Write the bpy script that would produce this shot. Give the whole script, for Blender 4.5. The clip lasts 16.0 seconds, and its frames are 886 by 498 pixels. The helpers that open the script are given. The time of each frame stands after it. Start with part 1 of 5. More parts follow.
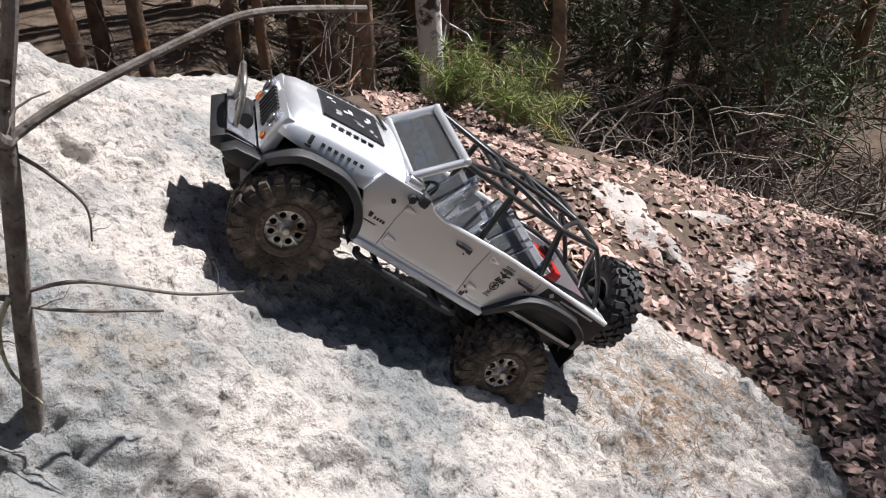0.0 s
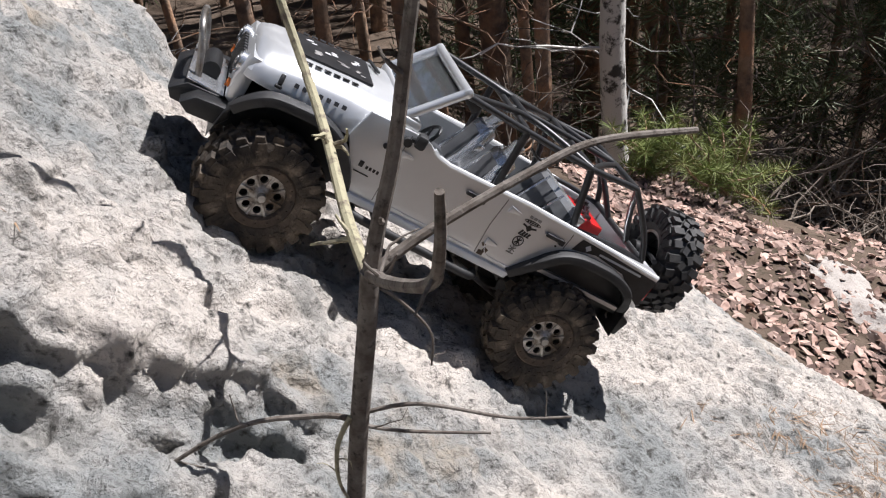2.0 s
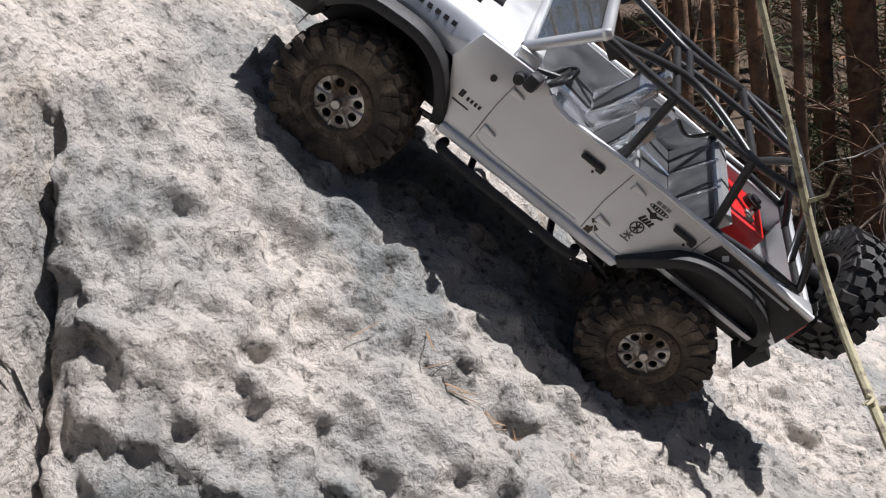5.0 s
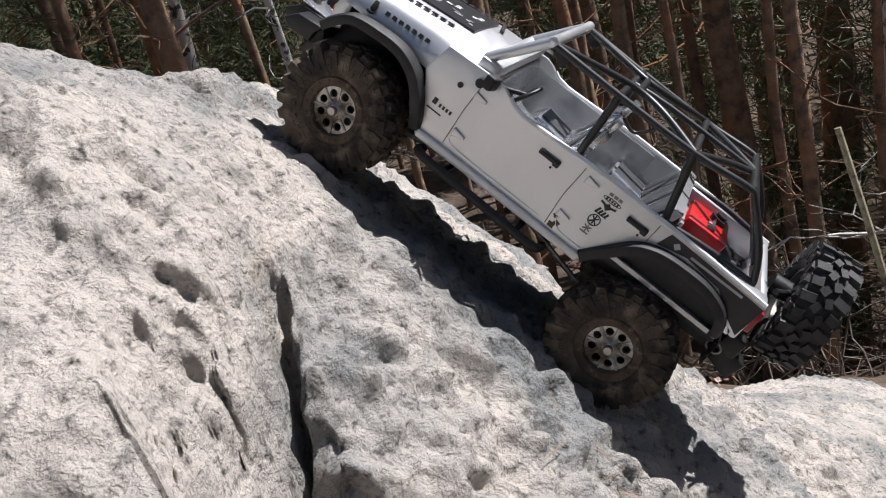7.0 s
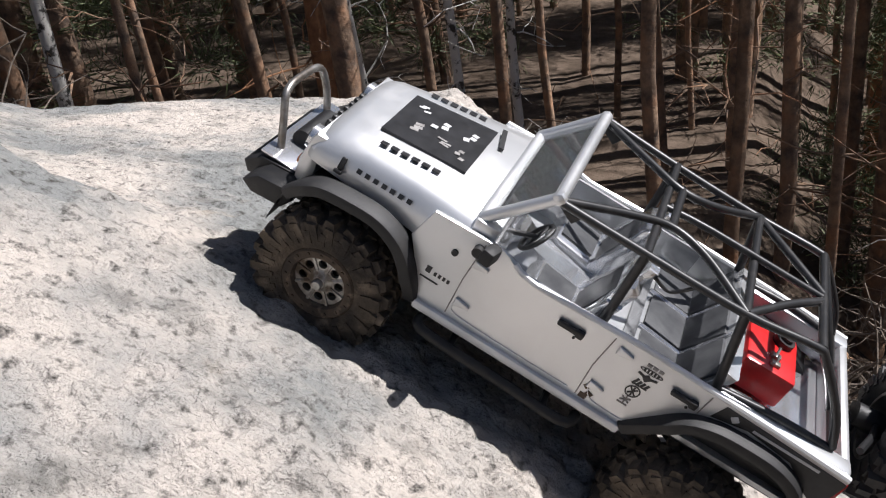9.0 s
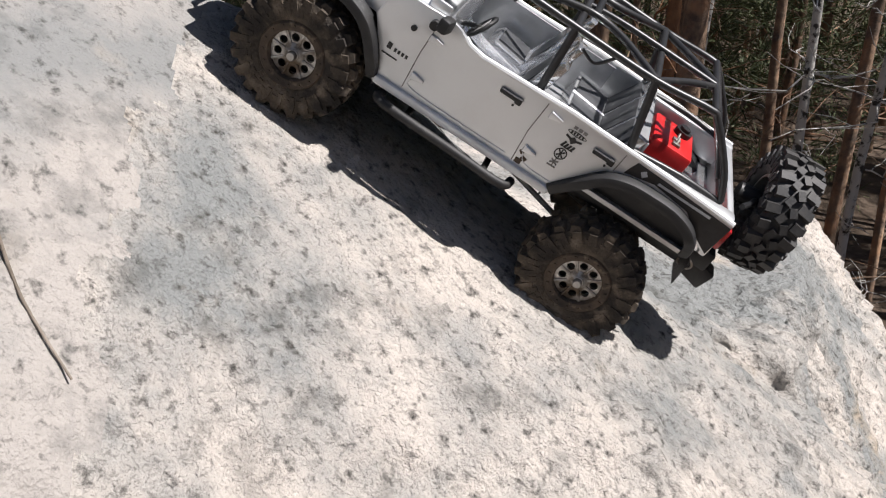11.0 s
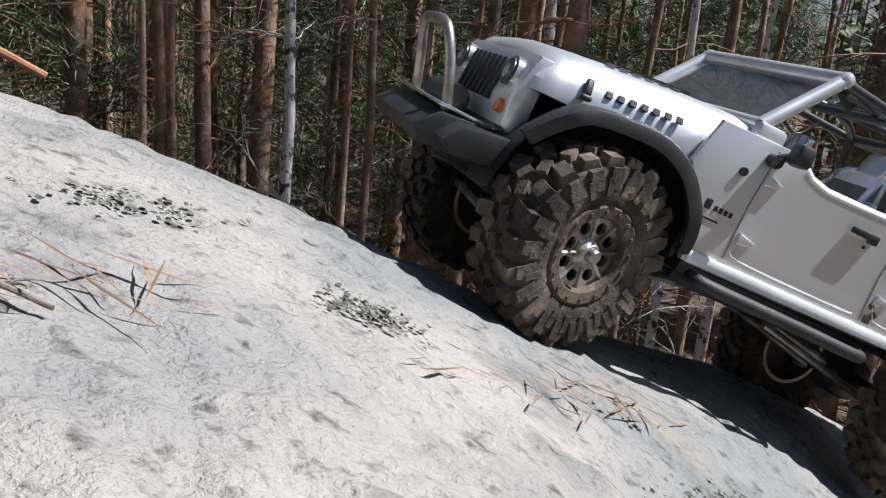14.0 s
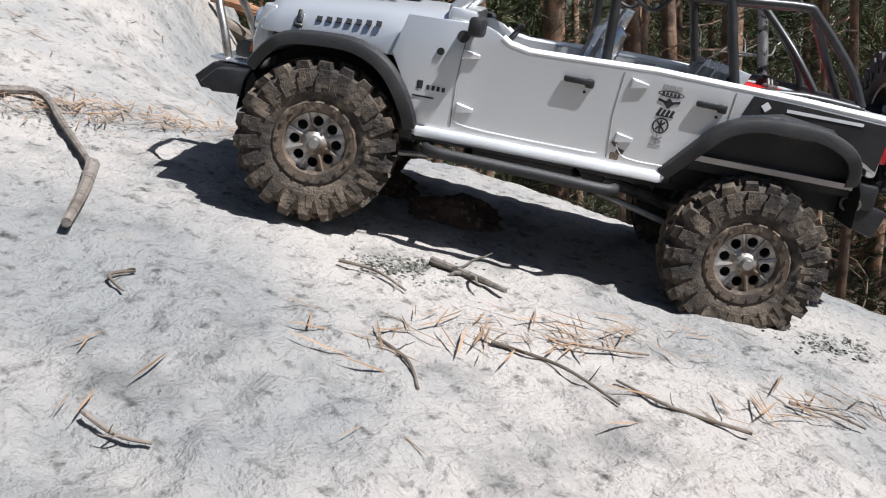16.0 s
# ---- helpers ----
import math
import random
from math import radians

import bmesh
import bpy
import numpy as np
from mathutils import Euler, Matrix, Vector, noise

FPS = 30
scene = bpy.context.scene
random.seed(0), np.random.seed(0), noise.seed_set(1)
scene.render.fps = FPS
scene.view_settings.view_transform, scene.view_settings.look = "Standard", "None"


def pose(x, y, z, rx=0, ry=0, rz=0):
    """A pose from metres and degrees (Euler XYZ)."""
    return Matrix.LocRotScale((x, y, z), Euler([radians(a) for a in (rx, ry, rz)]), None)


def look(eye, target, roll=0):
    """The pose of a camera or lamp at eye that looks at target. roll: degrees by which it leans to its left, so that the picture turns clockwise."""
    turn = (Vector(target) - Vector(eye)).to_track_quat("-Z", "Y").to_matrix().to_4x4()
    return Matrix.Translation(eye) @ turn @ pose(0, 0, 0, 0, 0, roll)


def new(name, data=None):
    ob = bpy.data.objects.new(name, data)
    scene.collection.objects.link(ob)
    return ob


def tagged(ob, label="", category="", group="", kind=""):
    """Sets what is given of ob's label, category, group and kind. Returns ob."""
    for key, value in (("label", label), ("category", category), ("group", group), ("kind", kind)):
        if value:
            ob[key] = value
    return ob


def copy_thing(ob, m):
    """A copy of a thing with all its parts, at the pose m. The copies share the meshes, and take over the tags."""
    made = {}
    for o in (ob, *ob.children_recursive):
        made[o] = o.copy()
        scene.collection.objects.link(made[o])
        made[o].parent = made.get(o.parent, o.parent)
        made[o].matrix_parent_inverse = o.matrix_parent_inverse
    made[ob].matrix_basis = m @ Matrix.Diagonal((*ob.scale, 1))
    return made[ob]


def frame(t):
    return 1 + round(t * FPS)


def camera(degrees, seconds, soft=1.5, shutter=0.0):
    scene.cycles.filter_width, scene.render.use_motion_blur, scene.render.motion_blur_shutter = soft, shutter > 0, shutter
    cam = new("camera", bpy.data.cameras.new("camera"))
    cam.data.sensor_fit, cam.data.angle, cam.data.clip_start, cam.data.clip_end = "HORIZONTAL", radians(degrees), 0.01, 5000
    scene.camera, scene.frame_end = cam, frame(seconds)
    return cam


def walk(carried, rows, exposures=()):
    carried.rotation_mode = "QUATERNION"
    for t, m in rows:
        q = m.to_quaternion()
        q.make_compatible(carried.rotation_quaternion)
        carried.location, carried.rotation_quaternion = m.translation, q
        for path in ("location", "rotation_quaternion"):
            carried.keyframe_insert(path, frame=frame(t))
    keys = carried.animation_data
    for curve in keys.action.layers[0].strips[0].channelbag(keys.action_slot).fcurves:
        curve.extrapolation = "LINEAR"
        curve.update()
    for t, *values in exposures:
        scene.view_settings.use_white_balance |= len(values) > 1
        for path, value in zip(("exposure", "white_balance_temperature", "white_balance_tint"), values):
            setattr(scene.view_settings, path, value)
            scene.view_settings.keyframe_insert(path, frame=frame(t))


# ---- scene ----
cam = camera(52.03, 16.0, soft=1.15)
walk(cam, [
    (0, pose(-0.0474, -0.8359, 0.6791, 53.47, -0.05, -10.18)),
    (0.5, pose(-0.0660, -0.8239, 0.6833, 54.32, 0.50, -8.48)),
    (1, pose(-0.0943, -0.8137, 0.6929, 55.30, 1.29, -6.28)),
    (1.5, pose(-0.1290, -0.8030, 0.7029, 56.33, 3.28, -3.56)),
    (2, pose(-0.1515, -0.7944, 0.7143, 57.49, 4.97, -1.56)),
    (2.5, pose(-0.1692, -0.7921, 0.7168, 58.01, 4.82, 1.13)),
    (3, pose(-0.1948, -0.7891, 0.7263, 58.91, 6.20, 4.32)),
    (3.5, pose(-0.2186, -0.7877, 0.7392, 59.94, 7.40, 7.44)),
    (4, pose(-0.2437, -0.7875, 0.7712, 62.81, 9.42, 10.71)),
    (4.5, pose(-0.2645, -0.7865, 0.8116, 64.78, 10.68, 12.90)),
    (5, pose(-0.2843, -0.7916, 0.8723, 64.41, 11.80, 17.84)),
    (5.2, pose(-0.2792, -0.7996, 0.8972, 65.02, 12.42, 18.59)),
    (7.3, pose(-0.4660, -0.9085, 0.9591, 70.46, 14.26, 8.78)),
    (7.5, pose(-0.4523, -0.8866, 0.9613, 69.82, 14.46, 10.01)),
    (8, pose(-0.3831, -0.7479, 0.9923, 66.75, 15.29, 14.37)),
    (8.2, pose(-0.4337, -0.6918, 1.0945, 59.44, 11.28, 10.16)),
    (10.3, pose(-0.6788, -0.7966, 1.3801, 65.36, -2.55, 36.39)),
    (10.5, pose(-0.6450, -0.8279, 1.3835, 66.41, -2.43, 37.18)),
    (11, pose(-0.6178, -0.9038, 1.3741, 66.42, -1.26, 41.20)),
    (11.5, pose(-0.7358, -0.9854, 1.3954, 66.11, -0.68, 40.79)),
    (12, pose(-0.9628, -1.0827, 1.4504, 67.86, -2.19, 33.20)),
    (12.5, pose(-1.1116, -1.1267, 1.4793, 70.32, -3.81, 25.59)),
    (13, pose(-1.2334, -1.1561, 1.4879, 72.16, -3.83, 25.49)),
    (13.5, pose(-1.3002, -1.1619, 1.5077, 73.86, -4.43, 27.09)),
    (14, pose(-1.3457, -1.1814, 1.5286, 76.02, -5.67, 26.38)),
    (14.5, pose(-1.3704, -1.2247, 1.5357, 77.55, -6.08, 25.90)),
    (15, pose(-1.3636, -1.3030, 1.5618, 77.56, -4.02, 31.67)),
    (15.5, pose(-1.3390, -1.4014, 1.5963, 76.66, -1.53, 40.92)),
    (16, pose(-1.2840, -1.4852, 1.6824, 75.67, 2.56, 53.38)),
], exposures=[(0, 0.88, 5950, 14), (5.0, 0.64, 5950, 14), (8.2, 0.64, 5950, 14), (10.3, 0.76, 6200, 14), (11.5, 0.68, 6050, 13), (12.5, 0.86, 5850, 11), (16.0, 0.90, 5800, 11)])

# ---- light: clear spring sun from beyond the rock, downhill side ----
SUN_WAY = Vector((0.545, 0.265, 0.795)).normalized()
world = bpy.data.worlds.new("sky")
scene.world = world
world.use_nodes = True
wn = world.node_tree
sky = wn.nodes.new("ShaderNodeTexSky")
sky.sky_type = 'NISHITA'
sky.sun_disc = False
sky.sun_elevation = math.asin(SUN_WAY.z)
sky.sun_rotation = math.atan2(SUN_WAY.x, SUN_WAY.y)
sky.air_density, sky.dust_density, sky.ozone_density = 1.0, 1.5, 1.0
wn.nodes["Background"].inputs["Strength"].default_value = 0.036
wn.links.new(sky.outputs[0], wn.nodes["Background"].inputs["Color"])
sun_data = bpy.data.lights.new("sun", 'SUN')
sun_data.energy, sun_data.angle, sun_data.color = 5.0, radians(0.6), (1.0, 0.95, 0.87)
sun = new("sun", sun_data)
sun.matrix_world = look(SUN_WAY * 30, (0, 0, 0))


# ---- materials ----
def mat(name, base, rough=0.6, metal=0.0, second=None, scale=20.0, mix=(0.35, 0.65), third=None, scale3=90.0, mix3=(0.55, 0.7),
        fourth=None, scale4=200.0, mix4=(0.5, 0.7), fifth=None, scale5=2.0, mix5=(0.5, 0.7), bump2=0.0, bscale2=300.0, bump=0.0, bscale=120.0, spec=0.5, coat=0.0, island=0.0, obrand=0.0, detail=6.0, rvar=0.0):
    """A node material: base colour, two further tones by noise, bump, and a little spread from piece to piece."""
    m = bpy.data.materials.new(name)
    m.use_nodes = True
    t = m.node_tree
    b = t.nodes["Principled BSDF"]
    b.inputs["Roughness"].default_value = rough
    b.inputs["Metallic"].default_value = metal
    b.inputs["Specular IOR Level"].default_value = spec
    b.inputs["Coat Weight"].default_value = coat
    b.inputs["Coat Roughness"].default_value = 0.08
    co = t.nodes.new("ShaderNodeTexCoord")
    col = t.nodes.new("ShaderNodeRGB")
    col.outputs[0].default_value = (*base, 1)
    last = col.outputs[0]

    def layer(last, tone, sc, lohi):
        n = t.nodes.new("ShaderNodeTexNoise")
        n.inputs["Scale"].default_value = sc
        n.inputs["Detail"].default_value = detail
        n.inputs["Roughness"].default_value = 0.62
        t.links.new(co.outputs["Object"], n.inputs["Vector"])
        r = t.nodes.new("ShaderNodeMapRange")
        r.inputs["From Min"].default_value, r.inputs["From Max"].default_value = lohi
        t.links.new(n.outputs["Fac"], r.inputs["Value"])
        x = t.nodes.new("ShaderNodeMix")
        x.data_type = 'RGBA'
        t.links.new(r.outputs[0], x.inputs["Factor"])
        t.links.new(last, x.inputs[6])
        x.inputs[7].default_value = (*tone, 1)
        return x.outputs[2], r.outputs[0]

    if second:
        last, fac = layer(last, second, scale, mix)
        if rvar:
            q = t.nodes.new("ShaderNodeMapRange")
            q.inputs["To Min"].default_value, q.inputs["To Max"].default_value = rough, min(1.0, rough + rvar)
            t.links.new(fac, q.inputs["Value"])
            t.links.new(q.outputs[0], b.inputs["Roughness"])
    if third:
        last, _ = layer(last, third, scale3, mix3)
    if fourth:
        last, _ = layer(last, fourth, scale4, mix4)
    if fifth:
        last, _ = layer(last, fifth, scale5, mix5)
    if island or obrand:
        if island:
            g = t.nodes.new("ShaderNodeNewGeometry")
            src, amt = g.outputs["Random Per Island"], island
        else:
            g = t.nodes.new("ShaderNodeObjectInfo")
            src, amt = g.outputs["Random"], obrand
        r = t.nodes.new("ShaderNodeMapRange")
        r.inputs["To Min"].default_value, r.inputs["To Max"].default_value = 1 - amt, 1 + amt
        t.links.new(src, r.inputs["Value"])
        hv = t.nodes.new("ShaderNodeHueSaturation")
        t.links.new(r.outputs[0], hv.inputs["Value"])
        t.links.new(last, hv.inputs["Color"])
        last = hv.outputs[0]
    t.links.new(last, b.inputs["Base Color"])
    if bump:
        n = t.nodes.new("ShaderNodeTexNoise")
        n.inputs["Scale"].default_value = bscale
        n.inputs["Detail"].default_value = 7.0
        n.inputs["Roughness"].default_value = 0.65
        t.links.new(co.outputs["Object"], n.inputs["Vector"])
        u = t.nodes.new("ShaderNodeBump")
        u.inputs["Strength"].default_value = 1.0
        u.inputs["Distance"].default_value = bump
        t.links.new(n.outputs["Fac"], u.inputs["Height"])
        if bump2:
            n2, u2 = t.nodes.new("ShaderNodeTexNoise"), t.nodes.new("ShaderNodeBump")
            n2.inputs["Scale"].default_value = bscale2
            n2.inputs["Detail"].default_value = 4.0
            t.links.new(co.outputs["Object"], n2.inputs["Vector"])
            u2.inputs["Strength"].default_value = 1.0
            u2.inputs["Distance"].default_value = bump2
            t.links.new(n2.outputs["Fac"], u2.inputs["Height"])
            t.links.new(u2.outputs[0], u.inputs["Normal"])
        t.links.new(u.outputs[0], b.inputs["Normal"])
    return m


def glass_mat(name, tint, clear, rough=0.03, haze=0.0):
    """Thin clear plastic: mostly see-through, with a real gloss."""
    m = bpy.data.materials.new(name)
    m.use_nodes = True
    t = m.node_tree
    t.nodes.remove(t.nodes["Principled BSDF"])
    tr, gl, mx = t.nodes.new("ShaderNodeBsdfTransparent"), t.nodes.new("ShaderNodeBsdfGlossy"), t.nodes.new("ShaderNodeMixShader")
    tr.inputs[0].default_value = (*tint, 1)
    gl.inputs[0].default_value = (1, 1, 1, 1)
    gl.inputs["Roughness"].default_value = rough
    fr = t.nodes.new("ShaderNodeFresnel")
    fr.inputs[0].default_value = 1.6
    ad = t.nodes.new("ShaderNodeMath")
    ad.operation = 'ADD'
    ad.inputs[1].default_value = 1 - clear
    t.links.new(fr.outputs[0], ad.inputs[0])
    t.links.new(ad.outputs[0], mx.inputs[0])
    t.links.new(tr.outputs[0], mx.inputs[1])
    t.links.new(gl.outputs[0], mx.inputs[2])
    # faint pale veil: smudges, and some of the sky's reflection as plain colour
    df, m2 = t.nodes.new("ShaderNodeBsdfDiffuse"), t.nodes.new("ShaderNodeMixShader")
    df.inputs[0].default_value = (0.62, 0.64, 0.66, 1)
    ns, rg = t.nodes.new("ShaderNodeTexNoise"), t.nodes.new("ShaderNodeMapRange")
    ns.inputs["Scale"].default_value = 30.0
    rg.inputs["To Min"].default_value, rg.inputs["To Max"].default_value = haze * 0.5, haze * 1.5
    t.links.new(ns.outputs["Fac"], rg.inputs["Value"])
    t.links.new(rg.outputs[0], m2.inputs[0])
    t.links.new(mx.outputs[0], m2.inputs[1])
    t.links.new(df.outputs[0], m2.inputs[2])
    t.links.new(m2.outputs[0], t.nodes["Material Output"].inputs[0])
    return m


ROCK = mat("pale sandstone", (0.63, 0.57, 0.51), 0.95, second=(0.29, 0.297, 0.288), scale=3.4, mix=(0.43, 0.58), third=(0.46, 0.36, 0.25), scale3=6.5, mix3=(0.60, 0.80),
           fourth=(0.085, 0.08, 0.072), scale4=95.0, mix4=(0.53, 0.70), fifth=(0.11, 0.11, 0.10), scale5=17.0, mix5=(0.54, 0.80), bump=0.0105, bscale=100.0, bump2=0.0035, bscale2=300.0, spec=0.12, detail=9.0)
ROCK_UPPER = mat("smooth grey sandstone", (0.385, 0.355, 0.325), 0.95, second=(0.24, 0.24, 0.232), scale=3.6, mix=(0.42, 0.60), third=(0.35, 0.305, 0.25), scale3=5.5, mix3=(0.58, 0.76),
                 fourth=(0.06, 0.058, 0.053), scale4=85.0, mix4=(0.55, 0.72), fifth=(0.10, 0.103, 0.10), scale5=15.0, mix5=(0.54, 0.80), bump=0.0045, bscale=130.0, bump2=0.0018, bscale2=320.0, spec=0.12, detail=9.0)
BARESTONE = mat("bare bleached stone", (0.48, 0.44, 0.40), 0.95, second=(0.36, 0.32, 0.29), scale=14.0, third=(0.30, 0.25, 0.21), scale3=60.0, mix3=(0.55, 0.72), bump=0.008, bscale=60.0, spec=0.1)
SOIL = mat("forest soil", (0.075, 0.055, 0.04), 0.95, second=(0.14, 0.105, 0.08), scale=6.0, third=(0.05, 0.045, 0.03), scale3=40.0, bump=0.01, bscale=40.0, spec=0.1)
CLOD = mat("dark crumbly earth", (0.15, 0.10, 0.075), 0.95, second=(0.07, 0.05, 0.04), scale=60.0, third=(0.28, 0.21, 0.16), scale3=130.0, bump=0.004, bscale=160.0, spec=0.1)
LEAF = mat("dry beech leaf", (0.21, 0.13, 0.10), 0.8, second=(0.42, 0.30, 0.25), scale=30.0, island=0.7, spec=0.3)
NEEDLE_DRY = mat("fallen pine needles", (0.27, 0.18, 0.11), 0.8, second=(0.2, 0.13, 0.08), scale=12.0, island=0.4, spec=0.2)
MOSS = mat("dark moss and lichen", (0.09, 0.092, 0.075), 0.95, second=(0.20, 0.20, 0.17), scale=90.0, bump=0.003, bscale=200.0, spec=0.1, island=0.3)
BARK = mat("pine bark", (0.34, 0.23, 0.155), 0.95, second=(0.11, 0.085, 0.07), scale=9.0, third=(0.42, 0.22, 0.12), scale3=3.0, mix3=(0.5, 0.7), bump=0.02, bscale=14.0, spec=0.1, obrand=0.3)
BIRCH = mat("birch bark", (0.55, 0.53, 0.49), 0.8, second=(0.06, 0.055, 0.05), scale=11.0, mix=(0.52, 0.60), bump=0.006, bscale=20.0, spec=0.2)
DEADWOOD = mat("bleached dead wood", (0.25, 0.21, 0.175), 0.9, second=(0.11, 0.09, 0.07), scale=25.0, bump=0.003, bscale=60.0, spec=0.15, obrand=0.25)
ORANGEBARK = mat("orange pine bark", (0.38, 0.20, 0.105), 0.9, second=(0.22, 0.12, 0.07), scale=14.0, bump=0.006, bscale=40.0, spec=0.15)
TWIGBARK = mat("grey sapling bark", (0.105, 0.085, 0.07), 0.9, second=(0.22, 0.195, 0.17), scale=70.0, third=(0.04, 0.035, 0.03), scale3=160.0, bump=0.0012, bscale=320.0, spec=0.2)
PALETWIG = mat("lichened pale twig", (0.36, 0.33, 0.22), 0.9, second=(0.16, 0.13, 0.10), scale=110.0, mix=(0.5, 0.65), bump=0.0008, bscale=320.0, spec=0.2)
PINE = mat("pine needles", (0.075, 0.10, 0.045), 0.6, second=(0.12, 0.13, 0.06), scale=1.5, island=0.4, spec=0.3)
# young needles with their sunlit brightness mixed into the green
PINE_SUN = mat("young sunlit pine needles", (0.14, 0.19, 0.045), 0.6, second=(0.22, 0.23, 0.08), scale=6.0, island=0.35, spec=0.3)
PAINT = mat("silver white paint", (0.69, 0.70, 0.71), 0.34, metal=0.7, second=(0.66, 0.66, 0.66), scale=18.0, mix=(0.45, 0.75), coat=0.35, spec=0.5, rvar=0.15)
WHITE = mat("bright white edge tone", (0.80, 0.81, 0.82), 0.3, metal=0.1, second=(0.70, 0.70, 0.69), scale=30.0, coat=0.3)
BLACK = mat("black plastic", (0.010, 0.010, 0.011), 0.45, second=(0.025, 0.024, 0.022), scale=60.0, mix=(0.5, 0.75), bump=0.0003, bscale=900.0)
FLARE = mat("dusty grey plastic flare", (0.012, 0.012, 0.013), 0.58, second=(0.026, 0.024, 0.022), scale=40.0, mix=(0.42, 0.72), bump=0.0003, bscale=700.0)
TUBE = mat("black cage tube", (0.018, 0.018, 0.019), 0.38, second=(0.045, 0.042, 0.04), scale=90.0, mix=(0.5, 0.8))
RUBBER = mat("muddy tyre rubber", (0.040, 0.035, 0.031), 0.88, second=(0.135, 0.107, 0.08), scale=26.0, mix=(0.38, 0.60), third=(0.25, 0.20, 0.15), scale3=55.0, mix3=(0.54, 0.72), bump=0.0026, bscale=190.0, spec=0.2)
RUBBER_CLEAN = mat("clean black tyre rubber", (0.02, 0.02, 0.021), 0.6, second=(0.05, 0.047, 0.044), scale=60.0, bump=0.0004, bscale=400.0, spec=0.4)
ALU = mat("worn alloy rim", (0.56, 0.54, 0.51), 0.38, metal=0.85, second=(0.20, 0.155, 0.115), scale=45.0, mix=(0.40, 0.58), bump=0.0004, bscale=300.0, rvar=0.4)
MUDRING = mat("mud-caked bead ring", (0.12, 0.09, 0.066), 0.85, second=(0.05, 0.042, 0.036), scale=40.0, third=(0.22, 0.17, 0.12), scale3=110.0, bump=0.001, bscale=260.0, spec=0.2)
CHROME = mat("silver vacuum-formed plastic", (0.80, 0.81, 0.83), 0.17, metal=0.85, second=(0.58, 0.59, 0.61), scale=22.0)
CABIN = mat("grey cabin plastic", (0.50, 0.505, 0.515), 0.20, metal=0.6, second=(0.66, 0.67, 0.68), scale=25.0)
SEATDARK = mat("dark seat insert", (0.035, 0.036, 0.04), 0.4, second=(0.075, 0.077, 0.08), scale=50.0)
RED = mat("glossy red plastic", (0.62, 0.02, 0.02), 0.3, second=(0.45, 0.012, 0.012), scale=40.0, coat=0.3)
TAILRED = mat("red tail lamp lens", (0.38, 0.015, 0.02), 0.2, coat=0.5, second=(0.28, 0.01, 0.012), scale=60.0)
ORANGE = mat("orange lamp lens", (0.72, 0.20, 0.03), 0.25, coat=0.5, second=(0.6, 0.14, 0.02), scale=90.0)
INK = mat("black decal print", (0.012, 0.012, 0.013), 0.35, second=(0.025, 0.025, 0.027), scale=80.0)
INKGREY = mat("grey decal print", (0.16, 0.15, 0.145), 0.5, second=(0.28, 0.27, 0.26), scale=120.0)
INKWHITE = mat("white decal print", (0.6, 0.6, 0.6), 0.5, second=(0.5, 0.5, 0.5), scale=80.0)
STEEL = mat("bare steel", (0.45, 0.44, 0.42), 0.4, metal=0.9, second=(0.2, 0.17, 0.14), scale=60.0)
GLASS = glass_mat("windscreen film", (0.86, 0.88, 0.89), 0.96, 0.02, 0.02)


# ---- mesh helpers ----
def part(name, bm, material, parent=None, label="", smooth=True):
    me = bpy.data.meshes.new(name)
    bmesh.ops.recalc_face_normals(bm, faces=bm.faces)
    bm.to_mesh(me)
    bm.free()
    me.materials.append(material)
    if smooth:
        for p in me.polygons:
            p.use_smooth = True
        me.set_sharp_from_angle(angle=radians(38))
    ob = new(name, me)
    if parent:
        ob.parent = parent
    if label:
        ob["label"] = label
    return ob


def box(bm, c, s, rot=(0, 0, 0), bevel=0.0, taper=1.0):
    m = Matrix.LocRotScale(c, Euler([radians(a) for a in rot]), (1, 1, 1))
    vs = []
    for z in (-0.5, 0.5):
        k = taper if z > 0 else 1.0
        for x, y in ((-0.5, -0.5), (0.5, -0.5), (0.5, 0.5), (-0.5, 0.5)):
            vs.append(bm.verts.new(m @ Vector((x * s[0] * k, y * s[1] * k, z * s[2]))))
    fs = [bm.faces.new([vs[i] for i in f]) for f in ((3, 2, 1, 0), (4, 5, 6, 7), (0, 1, 5, 4), (1, 2, 6, 5), (2, 3, 7, 6), (3, 0, 4, 7))]
    if bevel:
        es = list({e for f in fs for e in f.edges})
        bmesh.ops.bevel(bm, geom=es, offset=bevel, segments=2, affect='EDGES', profile=0.5)


def tube(bm, pts, r, n=8, r_end=None, cap=True):
    pts = [Vector(p) for p in pts]
    rings, prev = [], None
    for i, p in enumerate(pts):
        d = (pts[min(i + 1, len(pts) - 1)] - pts[max(i - 1, 0)]).normalized()
        if prev is None:
            prev = d.orthogonal().normalized()
        prev = (prev - d * prev.dot(d)).normalized()
        q = d.cross(prev)
        rr = r if r_end is None else r + (r_end - r) * i / (len(pts) - 1)
        rings.append([bm.verts.new(p + (prev * math.cos(a) + q * math.sin(a)) * rr) for a in (2 * math.pi * k / n for k in range(n))])
    for a, b in zip(rings, rings[1:]):
        for k in range(n):
            bm.faces.new((a[k], a[(k + 1) % n], b[(k + 1) % n], b[k]))
    if cap:
        bm.faces.new(rings[0][::-1])
        bm.faces.new(rings[-1])


